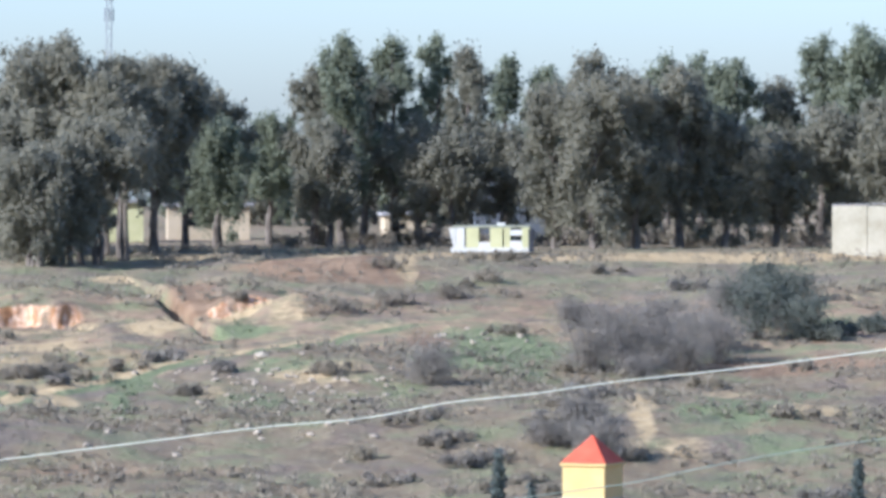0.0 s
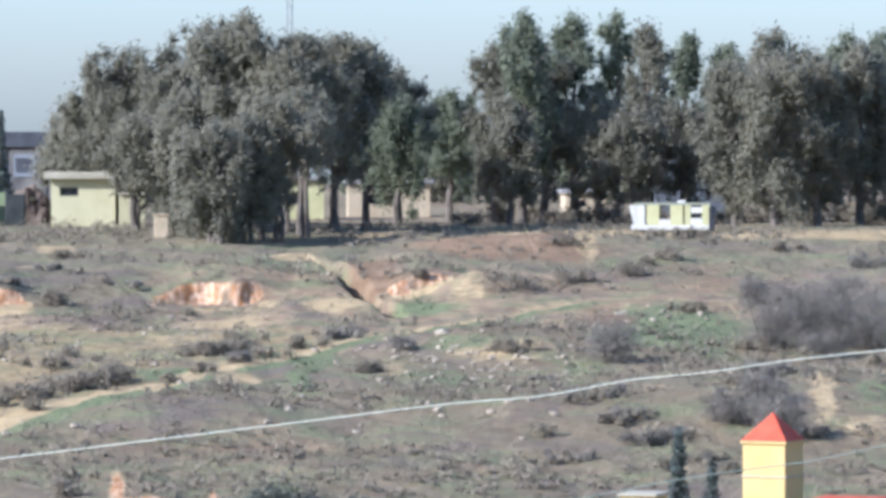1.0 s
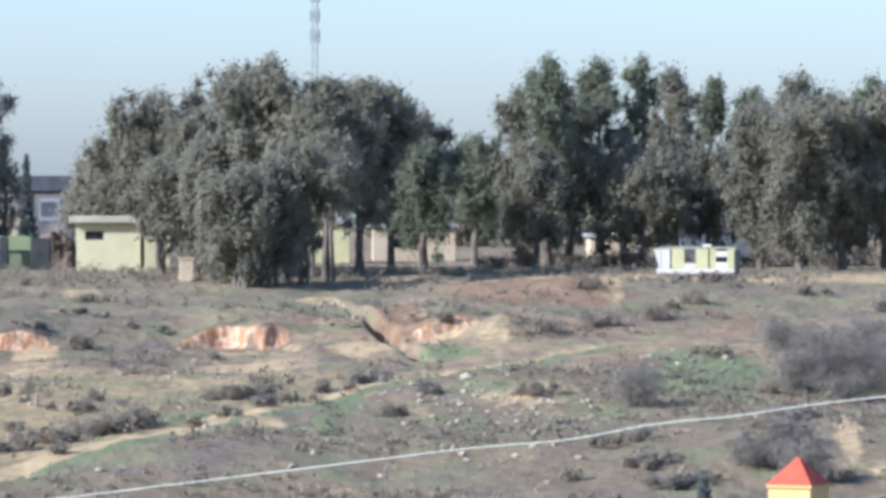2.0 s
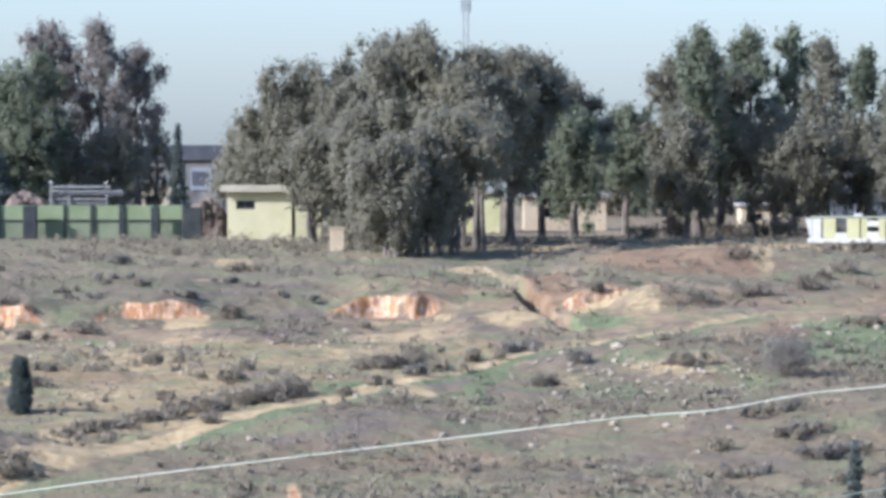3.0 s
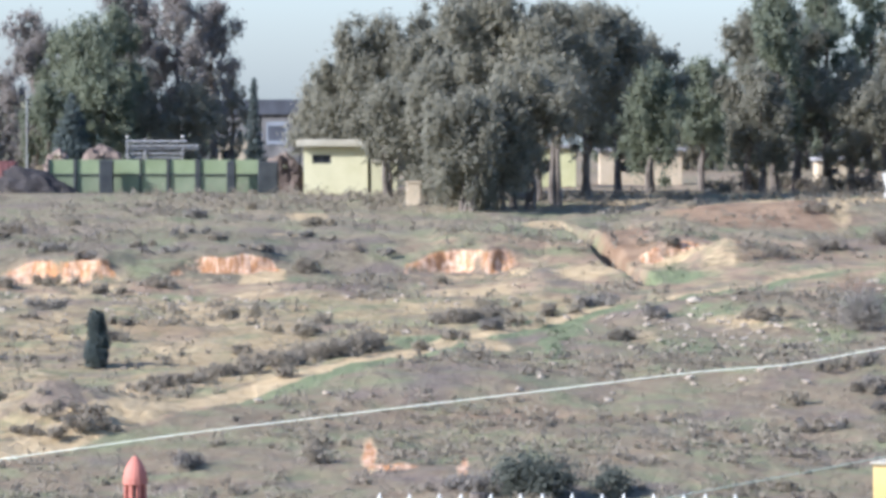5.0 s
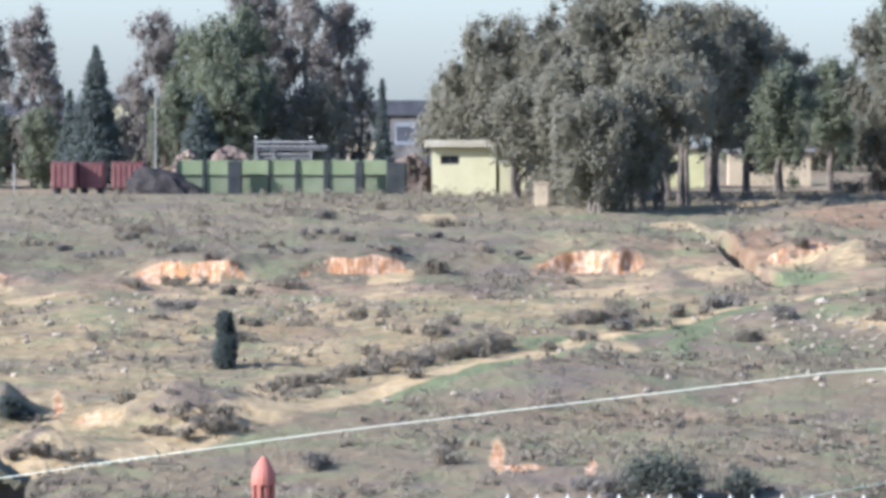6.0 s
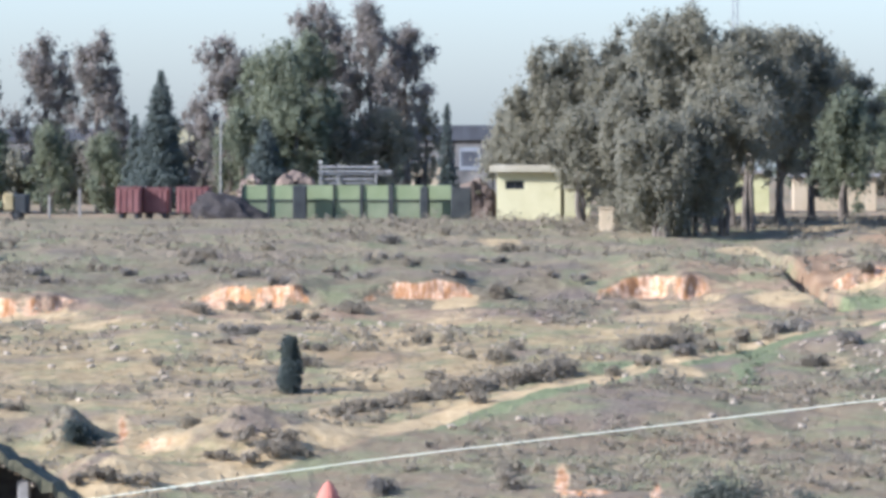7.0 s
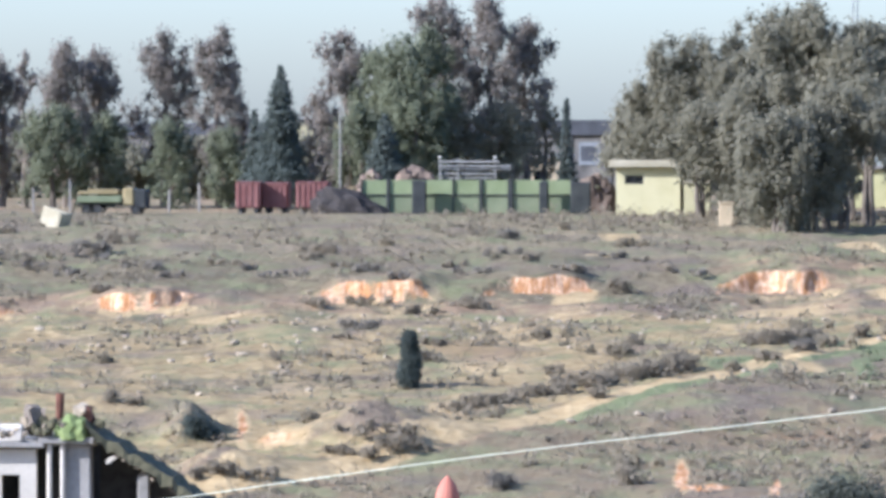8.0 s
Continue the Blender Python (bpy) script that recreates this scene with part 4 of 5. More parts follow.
# behind the fence and the containers
for u, y, vt, w, cr, mt in ((612, 352, 62, 105, 0.2, 2), (668, 350, 92, 90, 0.14, 1), (712, 347, 66, 100, 0.12, 1), (782, 356, 0, 120, 0.2, 2), (758, 350, 52, 95, 0.2, 1), (868, 352, -2, 100, 0.3, 2),
                            (928, 355, 40, 92, 0.34, 2), (735, 346, 130, 120, 0.08, 1), (822, 349, 205, 90, 0.1, 0), (905, 350, 190, 90, 0.12, 0), (962, 358, 165, 55, 0.2, 0), (572, 358, 170, 60, 0.2, 2),
                            (388, 352, 50, 88, 0.14, 2), (408, 354, 120, 60, 0.3, 2), (292, 354, 56, 100, 0.14, 2), (118, 350, 76, 95, 0.15, 2), (178, 352, 92, 85, 0.2, 2), (45, 356, 98, 48, 0.2, 2),
                            (5, 352, 106, 80, 0.15, 2), (95, 346, 190, 120, 0.08, 1), (-60, 350, 90, 110, 0.15, 2), (190, 348, 205, 80, 0.1, 1), (400, 346, 235, 80, 0.08, 1), (300, 347, 215, 80, 0.08, 1), (640, 345, 190, 90, 0.06, 1)):
    tree("eucalyptus_tree", u, y, vt, w, (EUC, GRE, REDE)[mt], (M_LEAF, M_LEAF_GREEN, M_LEAF_RED)[mt], crown=cr, group="trees behind the fence", dense=2.4, per=560, size=0.22, spread=1.28)

# further trees that close the view behind the groves
for i in range(20):
    u = 1640 + i * 68 + (i * 37) % 23
    tree("far_tree", u, 455 + (i * 29) % 40, 150 + (i * 53) % 90, 120 + (i * 17) % 40, "grey-green tree standing far behind the grove", M_LEAF if i % 3 else M_LEAF_GREEN, crown=0.06, group="far trees", per=220, size=0.5, dense=2.2)
for i in range(16):
    u = -80 + i * 62 + (i * 37) % 23
    tree("far_tree", u, 380 + (i * 29) % 30, 238 + (i * 53) % 40, 120, "low grey-green tree behind the containers", M_LEAF if i % 3 else M_LEAF_GREEN, crown=0.05, group="far trees", per=220, size=0.46, dense=2.4)


def conifer(u, y, v_top, width, label, v_base=None, group="conifers"):
    rng = np.random.default_rng(int(u * 3 + y))
    at = on_ground(u, y, 0.1)
    H, W = spot(u, v_top, y).z - at.z, width * y / FAR
    ob = thing("conifer_tree", at, label, "tree", group)
    bm = rod((0, 0, -0.2), (0, 0, H * 0.96), 0.05 + 0.02 * H, 0.02, 7)
    lobes = []
    n = max(30, int(H * 14))
    for i in range(n):
        f = (i + 0.5) / n
        f = f ** 1.25
        r = 1.2 * W / 2 * (1 - f) ** 0.62 * rng.uniform(0.6, 1.12)
        a = i * 2.4
        c = (r * 0.6 * math.cos(a), r * 0.6 * math.sin(a), H * (0.12 + 0.85 * f))
        lobes.append((c, (max(0.2, r * 0.6), max(0.2, r * 0.6), max(0.26, 0.5 * W * (1 - f) * 0.5))))
        rod((0, 0, c[2]), c, 0.03, 0.01, 4, bm)
    part("trunk", bm, M_BARK, ob)
    C, N = lobes_to_leaves(lobes, 420, rng, 0.2)
    N[:, 2] += 0.2
    me = leaf_mesh("crown", C, N, 0.2, rng, 0.4)
    me.materials.append(M_LEAF_DARK)
    c = new("crown", me)
    c.parent = ob


conifer(497, 340, 110, 95, "dark green conical fir behind red containers")
conifer(450, 342, 192, 50, "small dark fir beside a larger one")
conifer(1002, 345, 172, 38, "narrow dark cypress behind the fence")
conifer(680, 338, 200, 80, "dark bushy fir behind the fence")
conifer(2200, 193, 738, 44, "dark slim cypress rising from the valley", group="valley cypresses")
conifer(2258, 193, 800, 30, "small dark cypress in the valley", group="valley cypresses")
conifer(2836, 193, 757, 30, "slim dark cypress in the valley", group="valley cypresses")


# ---- the valley: turret, ruined house, cables ----
def turret():
    y = 190.0
    c = spot(2354, 800, y)
    g = float(ground(c.x, y))
    top, eave = spot(2368, 711, y).z - g, spot(2354, 760, y).z - g
    ob = thing("turret", (c.x + 0.26, y, g - 0.2), "yellow square turret with a red pyramid roof", "tower", turn=-29)
    w = 1.62
    part("wall", solid([(0, 0, eave / 2 + 0.1, w, w, eave + 0.2)], 0.02), M_YELLOW_WALL, ob)
    bm = bmesh.new()
    bmesh.ops.create_cone(bm, cap_ends=True, segments=4, radius1=w * 0.755, radius2=0.02, depth=top - eave, matrix=pose(0, 0, (top + eave) / 2 + 0.2, 0, 0, 45))
    part("roof", bm, M_RED_TILE, ob)
    part("cornice", solid([(0, 0, eave + 0.14, w + 0.14, w + 0.14, 0.1)], 0.02), M_YELLOW_WALL, ob)
    part("band", solid([(0, 0, eave - 1.05, w + 0.08, w + 0.08, 0.07)], 0.01), M_BEIGE, ob)


turret()


def low_block(u0, u1, v_top, y, material, label, roof=None):
    a, b = spot(u0, v_top, y), spot(u1, v_top, y)
    x = (a.x + b.x) / 2
    g = float(ground(x, y))
    h = a.z - g
    ob = thing("valley_house", (x, y, g - 0.2), label, "house", "valley houses", turn=-20)
    part("wall", solid([(0, 0, h / 2 + 0.1, b.x - a.x, 1.6, h + 0.2)], 0.02), material, ob)
    part("roof", solid([(0, 0, h + 0.24, b.x - a.x + 0.2, 1.8, 0.1)], 0.02), roof or M_CONCRETE, ob)


low_block(2108, 2170, 857, 186, M_YELLOW_WALL, "yellow house top just showing above the valley", M_CREAM_SLAB)
low_block(2450, 2560, 867, 187, M_RED_PAINT, "low red roofed house just showing above the valley", M_RED_TILE)


def ruin():
    y = 120.0
    s = FAR / y
    c = spot(-20, 800, y)
    g = float(ground(c.x, y))
    ob = thing("ruined_house", (c.x, y, g), "shell-damaged white house with broken sloping roof slab and columns", "house")

    def X(u):
        return (u + 20) / s

    def Z(v):
        return EYE - (v - LEVEL) / s - g
    # lit white wall with a window opening, on the left
    x0, x1 = X(-260), X(68)
    bm = wall_with_hole(x1 - x0, Z(800), 0.25, (X(5) + X(38)) / 2 - (x0 + x1) / 2, (Z(845) + Z(905)) / 2, (38 - 5) / s, (905 - 845) / s)
    part("white_wall", bm, M_WHITE, ob).location.x = (x0 + x1) / 2
    part("cornice", solid([((x0 + X(85)) / 2, -0.1, Z(792), X(85) - x0, 0.6, 0.1)], 0.02), M_CONCRETE, ob)
    part("parapet", solid([((x0 + X(45)) / 2, 0.0, Z(772), X(45) - x0, 0.22, 0.42)], 0.05), M_WHITE, ob)
    # porch: beam, columns, dark room behind
    part("beam", solid([((X(75) + X(175)) / 2, -0.15, Z(783), (175 - 75) / s, 0.5, 0.16)], 0.03), M_CONCRETE, ob)
    part("pier", solid([((X(118) + X(166)) / 2, 0.1, Z(790) / 2, (166 - 118) / s, 0.5, Z(790))], 0.03), M_CONCRETE, ob, "grey plastered pier")
    for u in (93, 117):
        part("column", rod((X(u), -0.25, 0), (X(u), -0.25, Z(790)), 0.06, None, 12), M_WHITE, ob)
    part("jamb", solid([(X(258), 0.2, Z(845) / 2, 0.26, 0.3, Z(845))], 0.03), M_CONCRETE, ob)
    # coloured dark so that the openings in front look shaded
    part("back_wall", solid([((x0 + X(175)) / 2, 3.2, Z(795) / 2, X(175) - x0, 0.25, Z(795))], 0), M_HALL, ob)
    part("side_wall", solid([(x0 + 0.13, 1.6, Z(800) / 2, 0.25, 2.9, Z(800))], 0), M_WHITE, ob)
    # broken roof slab falling away, over a room whose shade is in its wall colour
    bm = bmesh.new()
    rng = random.Random(4)
    n = 22
    rows = []
    for i in range(n + 1):
        f = i / n
        u = 160 + f * 213
        v = 750 + 138 * f ** 0.92 + rng.uniform(-5, 5)
        low = v + 13 + 9 * math.sin(f * 3) + rng.uniform(-7, 7)
        rows.append([bm.verts.new((X(u), yy + rng.uniform(-0.02, 0.02), Z(q) - 0.03 * yy)) for yy, q in ((-0.5, low), (-0.45, v), (0.5, v + rng.uniform(-5, 5)), (1.7, v), (1.7, low))])
    for p, q in zip(rows, rows[1:]):
        for a in range(5):
            bm.faces.new((p[a], q[a], q[(a + 1) % 5], p[(a + 1) % 5]))
    bm.faces.new(rows[0])
    bm.faces.new(rows[-1][::-1])
    bmesh.ops.recalc_face_normals(bm, faces=bm.faces[:])
    part("roof_slab", bm, M_RUBBLE, ob, "broken mossy sloping roof slab")
    bm = bmesh.new()
    ring = [(X(166), Z(772)), (X(362), Z(893)), (X(362), 0), (X(166), 0)]
    front = [bm.verts.new((x, 1.5, z)) for x, z in ring]
    back = [bm.verts.new((x, 1.75, z)) for x, z in ring]
    bm.faces.new(front)
    bm.faces.new(back[::-1])
    for a in range(4):
        bm.faces.new((front[a], back[a], back[(a + 1) % 4], front[(a + 1) % 4]))
    bmesh.ops.recalc_face_normals(bm, faces=bm.faces[:])
    # the dark colour stands for shade under the slab
    part("burnt_wall", bm, M_HALL, ob, "inner wall coloured dark for the shade of the room")
    # dark sheet for the shade between white wall and pier
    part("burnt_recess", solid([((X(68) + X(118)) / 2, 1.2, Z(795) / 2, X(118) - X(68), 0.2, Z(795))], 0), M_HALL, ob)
    part("floor_slab", solid([((x0 + X(175)) / 2, 1.5, Z(788), X(175) - x0, 3.2, 0.14)], 0.02), M_CONCRETE, ob)
    part("vent_pipe", rod((X(101), 0.6, Z(790)), (X(103), 0.6, Z(702)), 0.085, 0.1, 10), M_RUST, ob, "rusty vent pipe")
    # loose rubble on the broken edge
    base = [rock_mesh(900 + i, 0.8, (M_RUBBLE, M_STONE, M_RUBBLE, M_BARK)[i]) for i in range(4)]
    for i in range(170):
        u = rng.uniform(0, 330) if i % 2 else rng.uniform(40, 180)
        v = 772 - 18 * (60 < u < 172) * rng.random() - 6 * (u < 60) + max(0, u - 165) * 0.655 - 0.5 * max(0, 150 - abs(u - 110) * 4) ** 0.8 * rng.random() * 0.6
        o = new("rubble", base[i % 4])
        o.parent = ob
        o.location = (X(u), rng.uniform(-0.45, 0.8), Z(v) - 0.06)
        k = rng.uniform(0.08, 0.26) if u < 180 else rng.uniform(0.05, 0.15)
        o.scale = (k, k, k * rng.uniform(0.7, 1.3))
        o.rotation_euler = (rng.random() * 3, rng.random() * 3, rng.random() * 3)
    # moss-grown mound, broken masonry stumps and a hanging plaster scrap
    bm = bmesh.new()
    bmesh.ops.create_icosphere(bm, subdivisions=3, radius=1)
    for q in bm.verts:
        q.co = Vector((q.co.x * 0.46, q.co.y * 0.4, max(-0.1, q.co.z) * 0.5)) * (1 + 0.25 * noise.noise(q.co * 2.2) + 0.1 * noise.noise(q.co * 6))
        q.co += Vector((X(135), -0.1, Z(778)))
    part("moss_mound", bm, M_MOSS, ob, "moss-grown heap of debris")
    for u, v, wd, ht, m in ((63, 742, 32, 34, M_BARK), (52, 752, 20, 24, M_STONE), (75, 756, 16, 26, M_RUBBLE), (146, 730, 26, 20, M_STONE), (158, 738, 16, 26, M_RUST),
                            (20, 768, 34, 16, M_BEIGE), (-15, 764, 30, 20, M_BEIGE), (178, 756, 18, 14, M_RUBBLE), (112, 764, 22, 18, M_RUBBLE)):
        bm = solid([(X(u), 0.1, Z(v), wd / s, 0.35, ht / s, rng.uniform(-30, 30))], 0.05)
        for q in bm.verts:
            q.co += Vector((rng.uniform(-0.06, 0.06), rng.uniform(-0.06, 0.06), rng.uniform(-0.07, 0.07)))
        part("masonry_stump", bm, m, ob)
    bm = solid([(X(206), -0.2, Z(815), 22 / s, 0.05, 9 / s)], 0.01)
    for q in bm.verts:
        q.co.z += (q.co.x - X(206)) * 0.6
    part("plaster_scrap", bm, M_WHITE, ob, "hanging scrap of pale plaster")


ruin()


def red_finial():
    y = 130.0
    s = y / FAR
    p = spot(792, 845, y)
    g = float(ground(p.x, y))
    h = p.z - g
    ob = thing("domed_turret", (p.x, y, g - 0.2), "slim red turret with a pointed dome and arched openings", "tower")
    r = 21 * s
    z1 = h - 42 * s
    bm = rod((0, 0, 0), (0, 0, z1 - 40 * s + 0.2), r * 1.02, r * 0.98, 12)
    part("shaft", bm, M_RED_CLAY, ob)
    bm = bmesh.new()
    n = 8
    for i in range(n):
        a = 2 * math.pi * (i + 0.5) / n
        m = pose(r * 0.82 * math.cos(a), r * 0.82 * math.sin(a), z1 - 20 * s + 0.2, 0, 0, math.degrees(a)) @ Matrix.Diagonal((0.08, r * 0.34, 40 * s, 1))
        bmesh.ops.create_cube(bm, size=1, matrix=m)
    tagged(part("arcade", bm, M_RED_CLAY, ob), kind="stuff")
    part("core", rod((0, 0, z1 - 40 * s + 0.2), (0, 0, z1 + 0.2), r * 0.4, None, 10), M_DARK, ob)
    part("ring", rod((0, 0, z1 - 8 * s + 0.2), (0, 0, z1 + 0.24), r * 1.06, None, 14), M_RED_CLAY, ob)
    bm = bmesh.new()
    prev = None
    for i in range(9):
        f = i / 8
        rr = r * math.cos(f * math.pi / 2) ** 0.75 + 0.004
        ring = [bm.verts.new((rr * math.cos(q * math.pi / 8), rr * math.sin(q * math.pi / 8), z1 + 0.22 + f * 42 * s)) for q in range(16)]
        if prev:
            for q in range(16):
                bm.faces.new((prev[q], prev[(q + 1) % 16], ring[(q + 1) % 16], ring[q]))
        prev = ring
    bm.faces.new(prev)
    part("dome", bm, M_RED_CLAY, ob, "pointed red dome")


red_finial()


def railing():
    """White spear-topped railing on a wall in the valley."""
    y = 150.0
    a, b = spot(1225, 930, y), spot(1850, 930, y)
    g = float(ground((a.x + b.x) / 2, y))
    top = spot(1500, 912, y).z
    base = top - 1.2
    w = thing("garden_wall", ((a.x + b.x) / 2, y, g - 0.3), "grey concrete garden wall below a white railing", "wall")
    part("body", solid([(0, 0, (base - g + 0.3) / 2, b.x - a.x + 1, 0.25, base - g + 0.3)], 0.03), M_CONCRETE, w)
    ob = thing("spear_railing", ((a.x + b.x) / 2, y, base), "white painted railing with spear tips on a garden wall", "railing")
    for i in range(14):
        x = -(b.x - a.x) / 2 + (i + 0.3 * ((i * 7) % 3) / 3) * (b.x - a.x) / 13
        bar = part("bar", rod((x, 0, -0.03), (x, 0, 1.05), 0.03, None, 6), M_WHITE_METAL, ob)
        part("tip", rod((x, 0, 1.05), (x, 0, 1.22), 0.075, 0.02, 6), M_WHITE_METAL, bar)
    for z in (0.15, 0.62):
        part("rail", solid([(0, 0, z, b.x - a.x, 0.05, 0.05)], 0), M_WHITE_METAL, ob)


railing()


def cable(name, points, y, r, material, label, wraps=()):
    """A cable slung between two poles past the ends of the view."""
    rng = random.Random(len(points) + int(y))
    us, vs = zip(*points)
    co = []
    n = 90
    slope0 = (vs[1] - vs[0]) / (us[1] - us[0])
    slope1 = (vs[-1] - vs[-2]) / (us[-1] - us[-2])
    for i in range(n + 1):
        u = us[0] - 300 + (us[-1] - us[0] + 600) * i / n
        v = vs[0] + (u - us[0]) * slope0 if u < us[0] else vs[-1] + (u - us[-1]) * slope1 if u > us[-1] else float(np.interp(u, us, vs))
        co.append(spot(u, v, y))
    for _ in range(2):
        co = [co[0]] + [(a + b * 2 + c) / 4 for a, b, c in zip(co, co[1:], co[2:])] + [co[-1]]
    cu = bpy.data.curves.new(name, "CURVE")
    cu.dimensions, cu.bevel_depth, cu.bevel_resolution = "3D", r, 2
    sp = cu.splines.new("POLY")
    sp.points.add(len(co) - 1)
    for q, p in zip(sp.points, co):
        q.co = (*p, 1)
    tmp = bpy.data.objects.new(name, cu)
    me = bpy.data.meshes.new_from_object(tmp)
    bpy.data.objects.remove(tmp)
    me.materials.append(material)
    cab = tagged(new(name, me), label, "cable", "overhead cables")
    for u in wraps:
        a, b = spot(u, float(np.interp(u, us, vs)), y), spot(u + 9, float(np.interp(u + 9, us, vs)), y)
        part("wire_wrap", rod(a + Vector((0, 0, 0.004)), b - Vector((0, 0, 0.012)), r * 2.2, r * 1.5, 7), material, cab)
    for p in (co[0], co[-1]):
        g = float(ground(p.x, p.y + 0.12))
        k = thing("utility_pole", (p.x, p.y + 0.12, g - 0.3), "grey wooden utility pole carrying a cable", "pole", "utility poles")
        part("shaft", rod((0, 0, 0), (0, 0, p.z - g + 0.7), 0.13, 0.10, 10), M_BARK, k)
        part("insulator", rod((0, -0.14, p.z - g + 0.24), (0, -0.14, p.z - g + 0.3 + 0.1), 0.05, 0.035, 10), M_WHITE, k)


cable("overhead_cable", [(-100, 945), (100, 915), (360, 880), (500, 858), (651, 837), (920, 800), (1318, 752), (1568, 722), (1800, 693), (1960, 683), (2130, 648), (2219, 645), (2400, 617), (2620, 595), (2886, 561)],
      42.0, 0.0041, M_CABLE, "pale twisted overhead cable sagging across the valley", (498, 512, 534, 545, 562, 574))
cable("overhead_cable", [(1700, 925), (1971, 874), (2219, 826), (2440, 797), (2567, 769), (2720, 742), (2886, 719)], 55.0, 0.0055, M_CABLE_GREY, "thin grey-green overhead cable lower in the valley")

# ---- shrubs ----
BROWN = "low dry brown shrub on the stony slope"
p = meets(727, 688)
# bushes added to darken a steep bank that lies in shade
for u, w, h in ((338, 44, 56), (358, 44, 42), (376, 34, 24)):
    g = meets(u, 780)
    shrub("dark_bush", g, w * g.y / FAR, h * g.y / FAR, "dark dense bush added for the shaded bank beside a raw earth cut", M_LEAF_DARK, "dark bushes", leaves=900, size=0.17)
shrub("juniper_bush", p, 1.15, 2.5, "dark upright juniper bush on the slope", M_LEAF_DARK, leaves=4200, size=0.16, depth=1.1, column=True)
for u, v, w, h in ((767, 612, 45, 20), (1105, 860, 50, 50), (980, 665, 34, 22), (1055, 705, 34, 26), (1120, 612, 34, 26), (1200, 655, 40, 50), (935, 690, 30, 14), (560, 545, 40, 24),
                   (690, 800, 70, 34), (720, 788, 60, 44), (640, 812, 80, 26), (745, 800, 40, 24), (600, 806, 50, 24), (680, 765, 70, 26), (620, 770, 70, 22), (400, 842, 90, 30), (460, 846, 80, 24), (360, 848, 60, 22), (240, 720, 30, 20), (600, 600, 40, 16), (200, 715, 30, 30), (1650, 640, 60, 30), (1895, 605, 100, 40), (1900, 490, 90, 40),
                   (2000, 480, 80, 36), (2180, 440, 60, 40), (2120, 470, 60, 40), (2320, 500, 50, 50), (1090, 520, 60, 40), (830, 545, 80, 30), (1740, 470, 34, 18)):
    g = meets(u, v)
    s = g.y / FAR
    shrub("dry_shrub", g, w * s, h * s, BROWN, M_SCRUB_DARK, leaves=420 + int(w * 4), size=0.17)
for u, v, w, h in ((1478, 918, 95, 95), (1528, 922, 95, 90), (1640, 915, 90, 60)):
    g = meets(u, v)
    shrub("dark_bush", g, w * g.y / FAR, h * g.y / FAR, "dark spreading bush on the lower slope", M_BUSH, "dark bushes", leaves=1500, size=0.2)
# low mounds of scrub dotted over the slope
rs = random.Random(77)
protos = [shrub("scrub_mound", on_ground(1300 + 60 * i, 230 + 4 * i), 1.1 + 0.25 * i, 0.45 + 0.07 * i, "low rounded scrub mound on the dry slope", (M_SCRUB, M_SCRUB_DARK, M_TWIG)[i % 3], "scrub mounds", leaves=900, size=0.19) for i in range(6)]
for i in range(48):
    u, yy = rs.uniform(-60, 2900), rs.uniform(188, 300)
    v = LEVEL + FAR * (EYE - float(np.interp(yy, SLOPE_Y, SLOPE_Z))) / yy
    tu, tv = zip(*TRACK)
    if abs(v - float(np.interp(u, tu, tv))) < 16 or abs(yy - float(bank_line(u))) < 1.6:
        continue
    g = on_ground(u, yy, 0.06)
    copy_thing(protos[rs.randrange(6)], Matrix.Translation(g) @ pose(0, 0, 0, 0, 0, rs.uniform(0, 360)))
# hedge along the upper side of the track, also added as the bank's shade
for i in range(32):
    u = 800 + i * 13.4 + (i % 3) * 4
    tall = 0.35 + 0.45 * min(1, max(0, (u - 940) / 90)) + 0.12 * (i % 3)
    g = meets(u, 726 - (u - 800) * 0.176 + (i % 2) * 5)
    shrub("hedge_shrub", g, 1.0, tall, "dark low hedge shrub along the track, also standing for bank shade", M_SCRUB_DARK, "hedge along the track", leaves=520, size=0.15)
for i in range(13):
    u = 1330 + i * 10
    g = meets(u, 607 - i * 0.6 + (i % 2) * 4)
    shrub("hedge_shrub", g, 0.9, 0.55 + 0.12 * (i % 3), "dark low hedge shrub along the track, also standing for bank shade", M_SCRUB_DARK, "hedge along the track", leaves=440, size=0.15)
# undergrowth beneath the groves
for i in range(22):
    u = 1830 + i * 49 + (i * 31) % 19
    yy = 326 + (i * 7) % 16
    g = on_ground(u, yy)
    shrub("undergrowth_shrub", g, 2.2 + 0.3 * (i % 4), 1.2 + 0.35 * (i % 3), "dark undergrowth shrub beneath the trees", M_SCRUB_DARK if i % 2 else M_SCRUB, "undergrowth", leaves=420, size=0.28)
for i in range(5):
    u = 1310 + i * 30 + (i * 31) % 19
    g = on_ground(u, 318 + (i * 5) % 9)
    shrub("undergrowth_shrub", g, 2.4, 1.1 + 0.3 * (i % 3), "dark undergrowth shrub beneath the trees", M_SCRUB_DARK, "undergrowth", leaves=420, size=0.28)
# brown heath scrub on the lower slope
for i in range(34):
    u = 1960 + (i * 61) % 470
    v = 655 + (i * 37) % 150
    g = meets(u, v)
    shrub("heath_scrub", g, 1.2 + 0.25 * (i % 5), 0.35 + 0.08 * (i % 4), "low grey-brown heath scrub on the lower slope", (M_TWIG, M_SCRUB, M_SCRUB_DARK)[i % 3], "heath scrub", leaves=700, size=0.2)
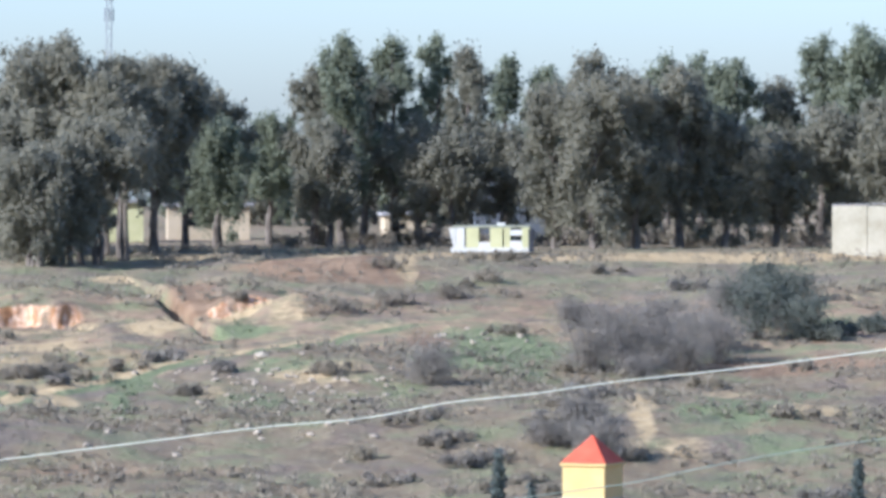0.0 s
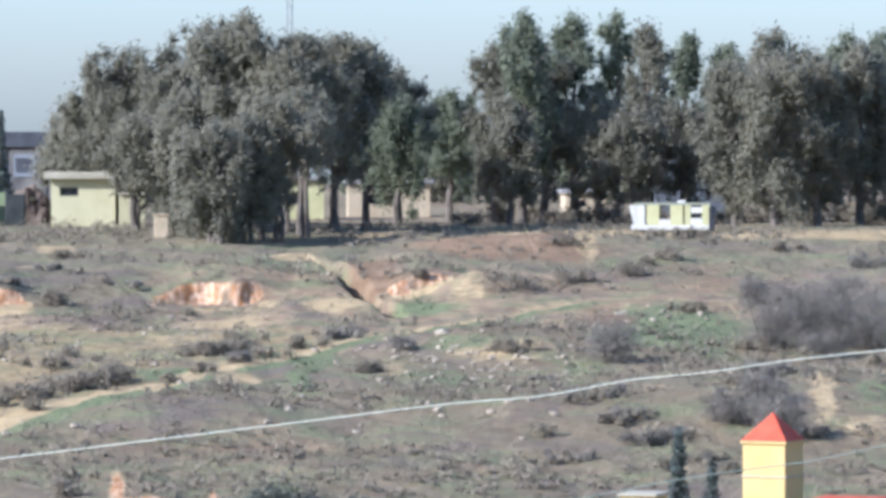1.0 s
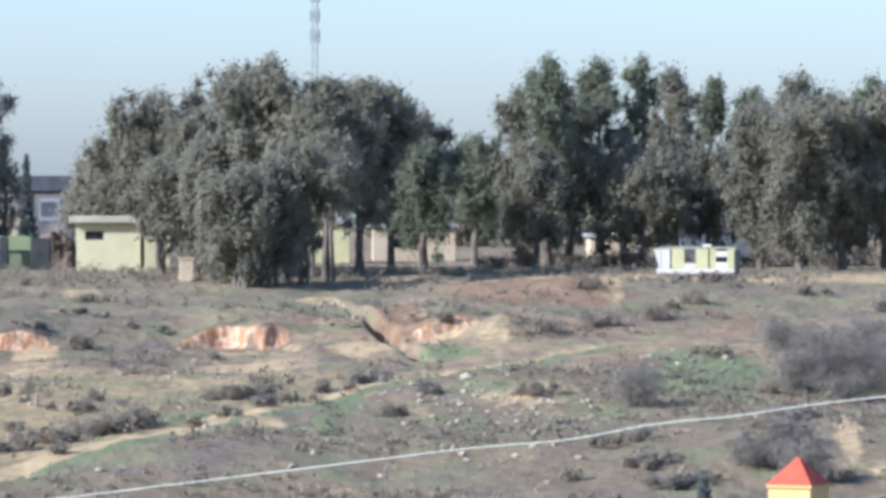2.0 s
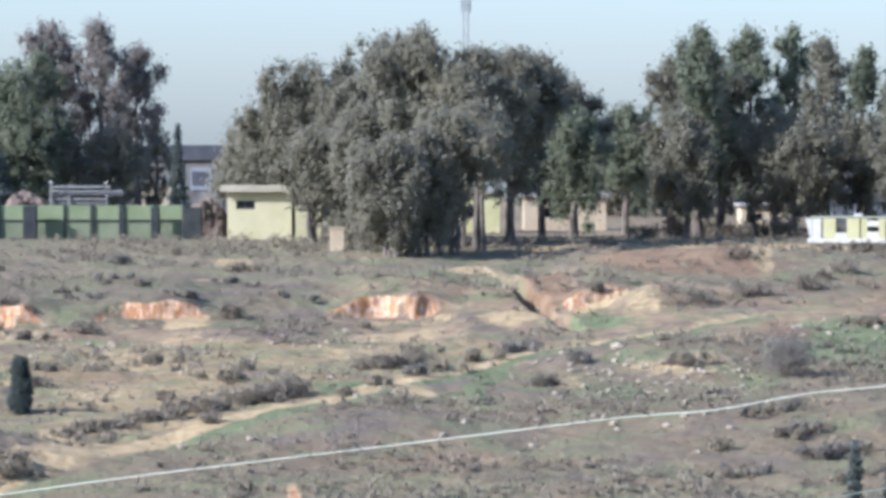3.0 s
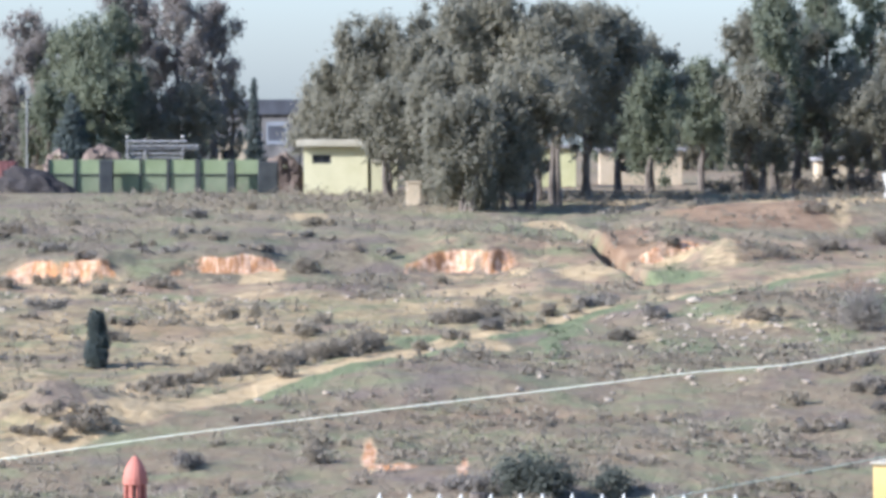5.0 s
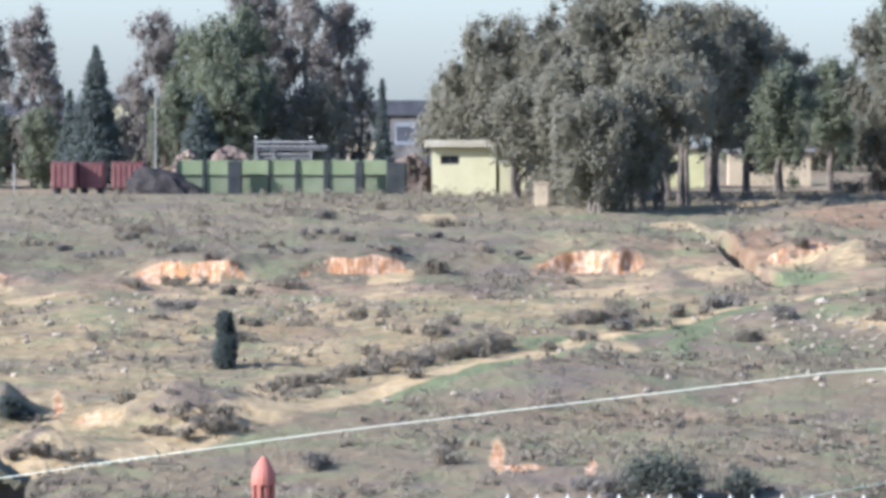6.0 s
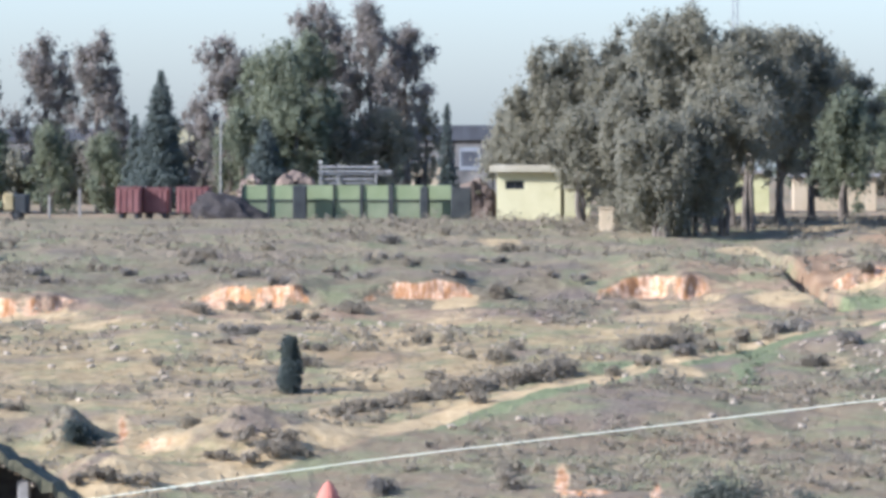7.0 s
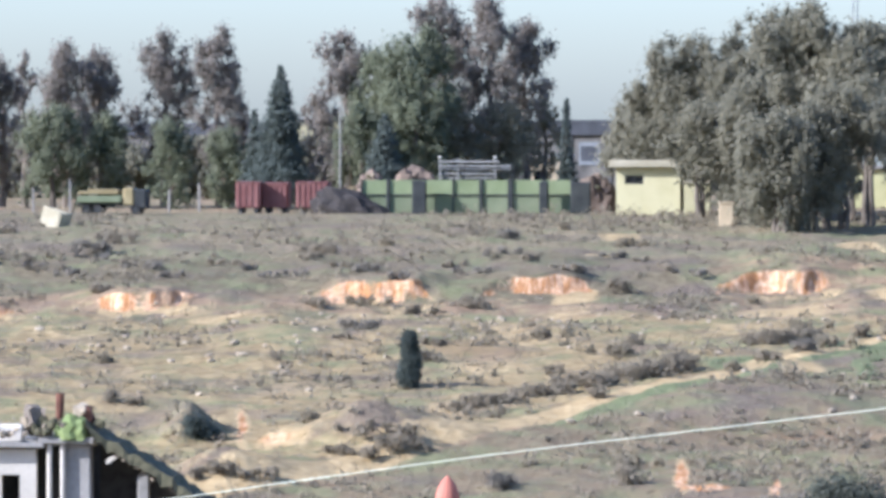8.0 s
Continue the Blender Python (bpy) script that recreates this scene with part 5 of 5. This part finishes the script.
for i in range(30):
    u = -40 + (i * 97) % 1300
    v = 452 + (i * 23) % 44
    g = meets(u, v)
    shrub("heath_scrub", g, 1.3 + 0.3 * (i % 5), 0.3 + 0.07 * (i % 4), "low dark heath scrub above the cut banks", (M_SCRUB_DARK, M_TWIG)[i % 2], "heath scrub", leaves=600, size=0.2)
# grey leafless thicket
for u, v, w, h in ((2360, 600, 110, 130), (2430, 590, 120, 140), (2500, 585, 120, 130), (2560, 560, 110, 110), (2400, 540, 110, 90), (2490, 520, 120, 80), (2350, 520, 80, 70), (2080, 620, 90, 90), (2590, 585, 110, 120), (2540, 600, 90, 90), (2450, 610, 100, 60), (2610, 500, 90, 90), (2300, 730, 110, 70), (2385, 760, 100, 110), (2350, 690, 90, 60)):
    g = meets(u, v)
    s = g.y / FAR
    shrub("bare_thicket", g, w * s, h * s, "grey leafless thicket on the slope", M_TWIG, "bare thickets", leaves=2600, size=0.36, slim=0.09)
for u, v, w, h in ((2630, 500, 100, 100), (2720, 480, 100, 90), (2665, 450, 90, 60), (2655, 540, 90, 120), (2700, 525, 100, 130), (2745, 540, 70, 100), (2680, 480, 90, 80), (2760, 545, 90, 34), (2810, 536, 90, 34), (2860, 528, 90, 32), (2900, 520, 80, 30)):
    g = meets(u, v)
    s = g.y / FAR
    shrub("green_bush", g, w * s, h * s, "dark green bush beside the thicket", M_BUSH, "green bushes", leaves=1700, size=0.2)


def scatter(name, material, count, seed, size, height, blades, label, category, keep, y0=187.0, y1=318.0, slim=0.5):
    """Tufts strewn over the slope in one mesh."""
    rng = np.random.default_rng(seed)
    y = rng.uniform(y0, y1, count)
    u = rng.uniform(-120, 2990, count)
    x = y * np.tan((u - MID) / FAR)
    ok = keep(x, y, u, rng.random(count))
    x, y = x[ok], y[ok]
    z = ground(x, y)
    n = len(x)
    s = rng.uniform(0.5, 1.5, n) ** 1.5
    c = np.repeat(np.stack([x, y, z], 1), blades, 0)
    s = np.repeat(s, blades)
    o = rng.normal(0, 0.4, (len(c), 3)) * (size * s)[:, None]
    o[:, 2] = np.abs(rng.normal(0, 0.5, len(c))) * height * s
    nm = rng.normal(0, 1, (len(c), 3))
    nm[:, 2] = np.abs(nm[:, 2]) + 0.3
    me = leaf_mesh(name, c + o, nm, size * 0.7, rng, -0.6, slim)
    me.materials.append(material)
    tagged(new(name, me), label, category, kind="stuff")


def off_track(x, y, u):
    v = LEVEL + FAR * (EYE - np.interp(y, SLOPE_Y, SLOPE_Z)) / y
    tu, tv = np.array(TRACK, float).T
    return (np.abs(v - np.interp(u, tu, tv)) > 14) & (np.abs(y - bank_line(u)) > 1.2)


def dry_spots(x, y, u, r):
    return off_track(x, y, u) & (rough(x, y, 9, 61) + 0.5 * rough(x, y, 2, 62) > 0.55 + 0.5 * r)


def scrub_spots(x, y, u, r):
    return off_track(x, y, u) & (rough(x, y, 7, 71) + 0.4 * rough(x, y, 2, 72) > 0.62 + 0.4 * r)


def green_spots(x, y, u, r):
    v = LEVEL + FAR * (EYE - np.interp(y, SLOPE_Y, SLOPE_Z)) / y
    return patches(u, v, GREENS) > 0.25 + 0.6 * r


scatter("dry_grass", M_STRAW, 16000, 5, 0.22, 0.28, 9, "pale dry grass tufts over the slope", "grass", dry_spots, slim=0.22)
scatter("low_scrub", M_SCRUB, 9000, 6, 0.30, 0.32, 16, "low brown scrub over the slope", "scrub", scrub_spots)
scatter("dark_scrub", M_SCRUB_DARK, 5000, 7, 0.30, 0.36, 20, "dark low scrub dotted over the slope", "scrub", scrub_spots)
scatter("green_grass", M_GRASS, 14000, 9, 0.2, 0.18, 9, "fresh green grass patches on the slope", "grass", green_spots)

# ---- stones ----
STONES = [rock_mesh(i, 0.65) for i in range(7)]
rng = random.Random(12)


def stones(count, u_mid, v_mid, du, dv, lo, hi, label):
    for i in range(count):
        u, v = rng.gauss(u_mid, du), rng.gauss(v_mid, dv)
        g = meets(u, v)
        o = new("field_stone", STONES[rng.randrange(7)])
        k = rng.uniform(lo, hi)
        o.matrix_world = Matrix.Translation((g.x, g.y, g.z + k * 0.12)) @ pose(0, 0, 0, rng.uniform(-20, 20), rng.uniform(-20, 20), rng.uniform(0, 360)) @ Matrix.Diagonal((k * 1.2, k, k, 1))
        tagged(o, label, "stone", "field stones")


stones(70, 1890, 625, 95, 22, 0.13, 0.36, "pale limestone block in a scatter of rubble")
stones(1, 1780, 572, 1, 1, 0.62, 0.7, "large pale limestone boulder on the slope")
stones(26, 1700, 610, 70, 14, 0.14, 0.34, "pale field stone beside the green strip")
stones(11, 2170, 545, 50, 12, 0.2, 0.42, "pale field stone by green grass")
stones(150, 820, 575, 380, 24, 0.12, 0.34, "weathered pale stone below the cut bank")
stones(50, 300, 640, 260, 40, 0.2, 0.45, "weathered pale stone on the dry slope")
stones(30, 1750, 690, 300, 40, 0.2, 0.4, "grey stone in the lower field")
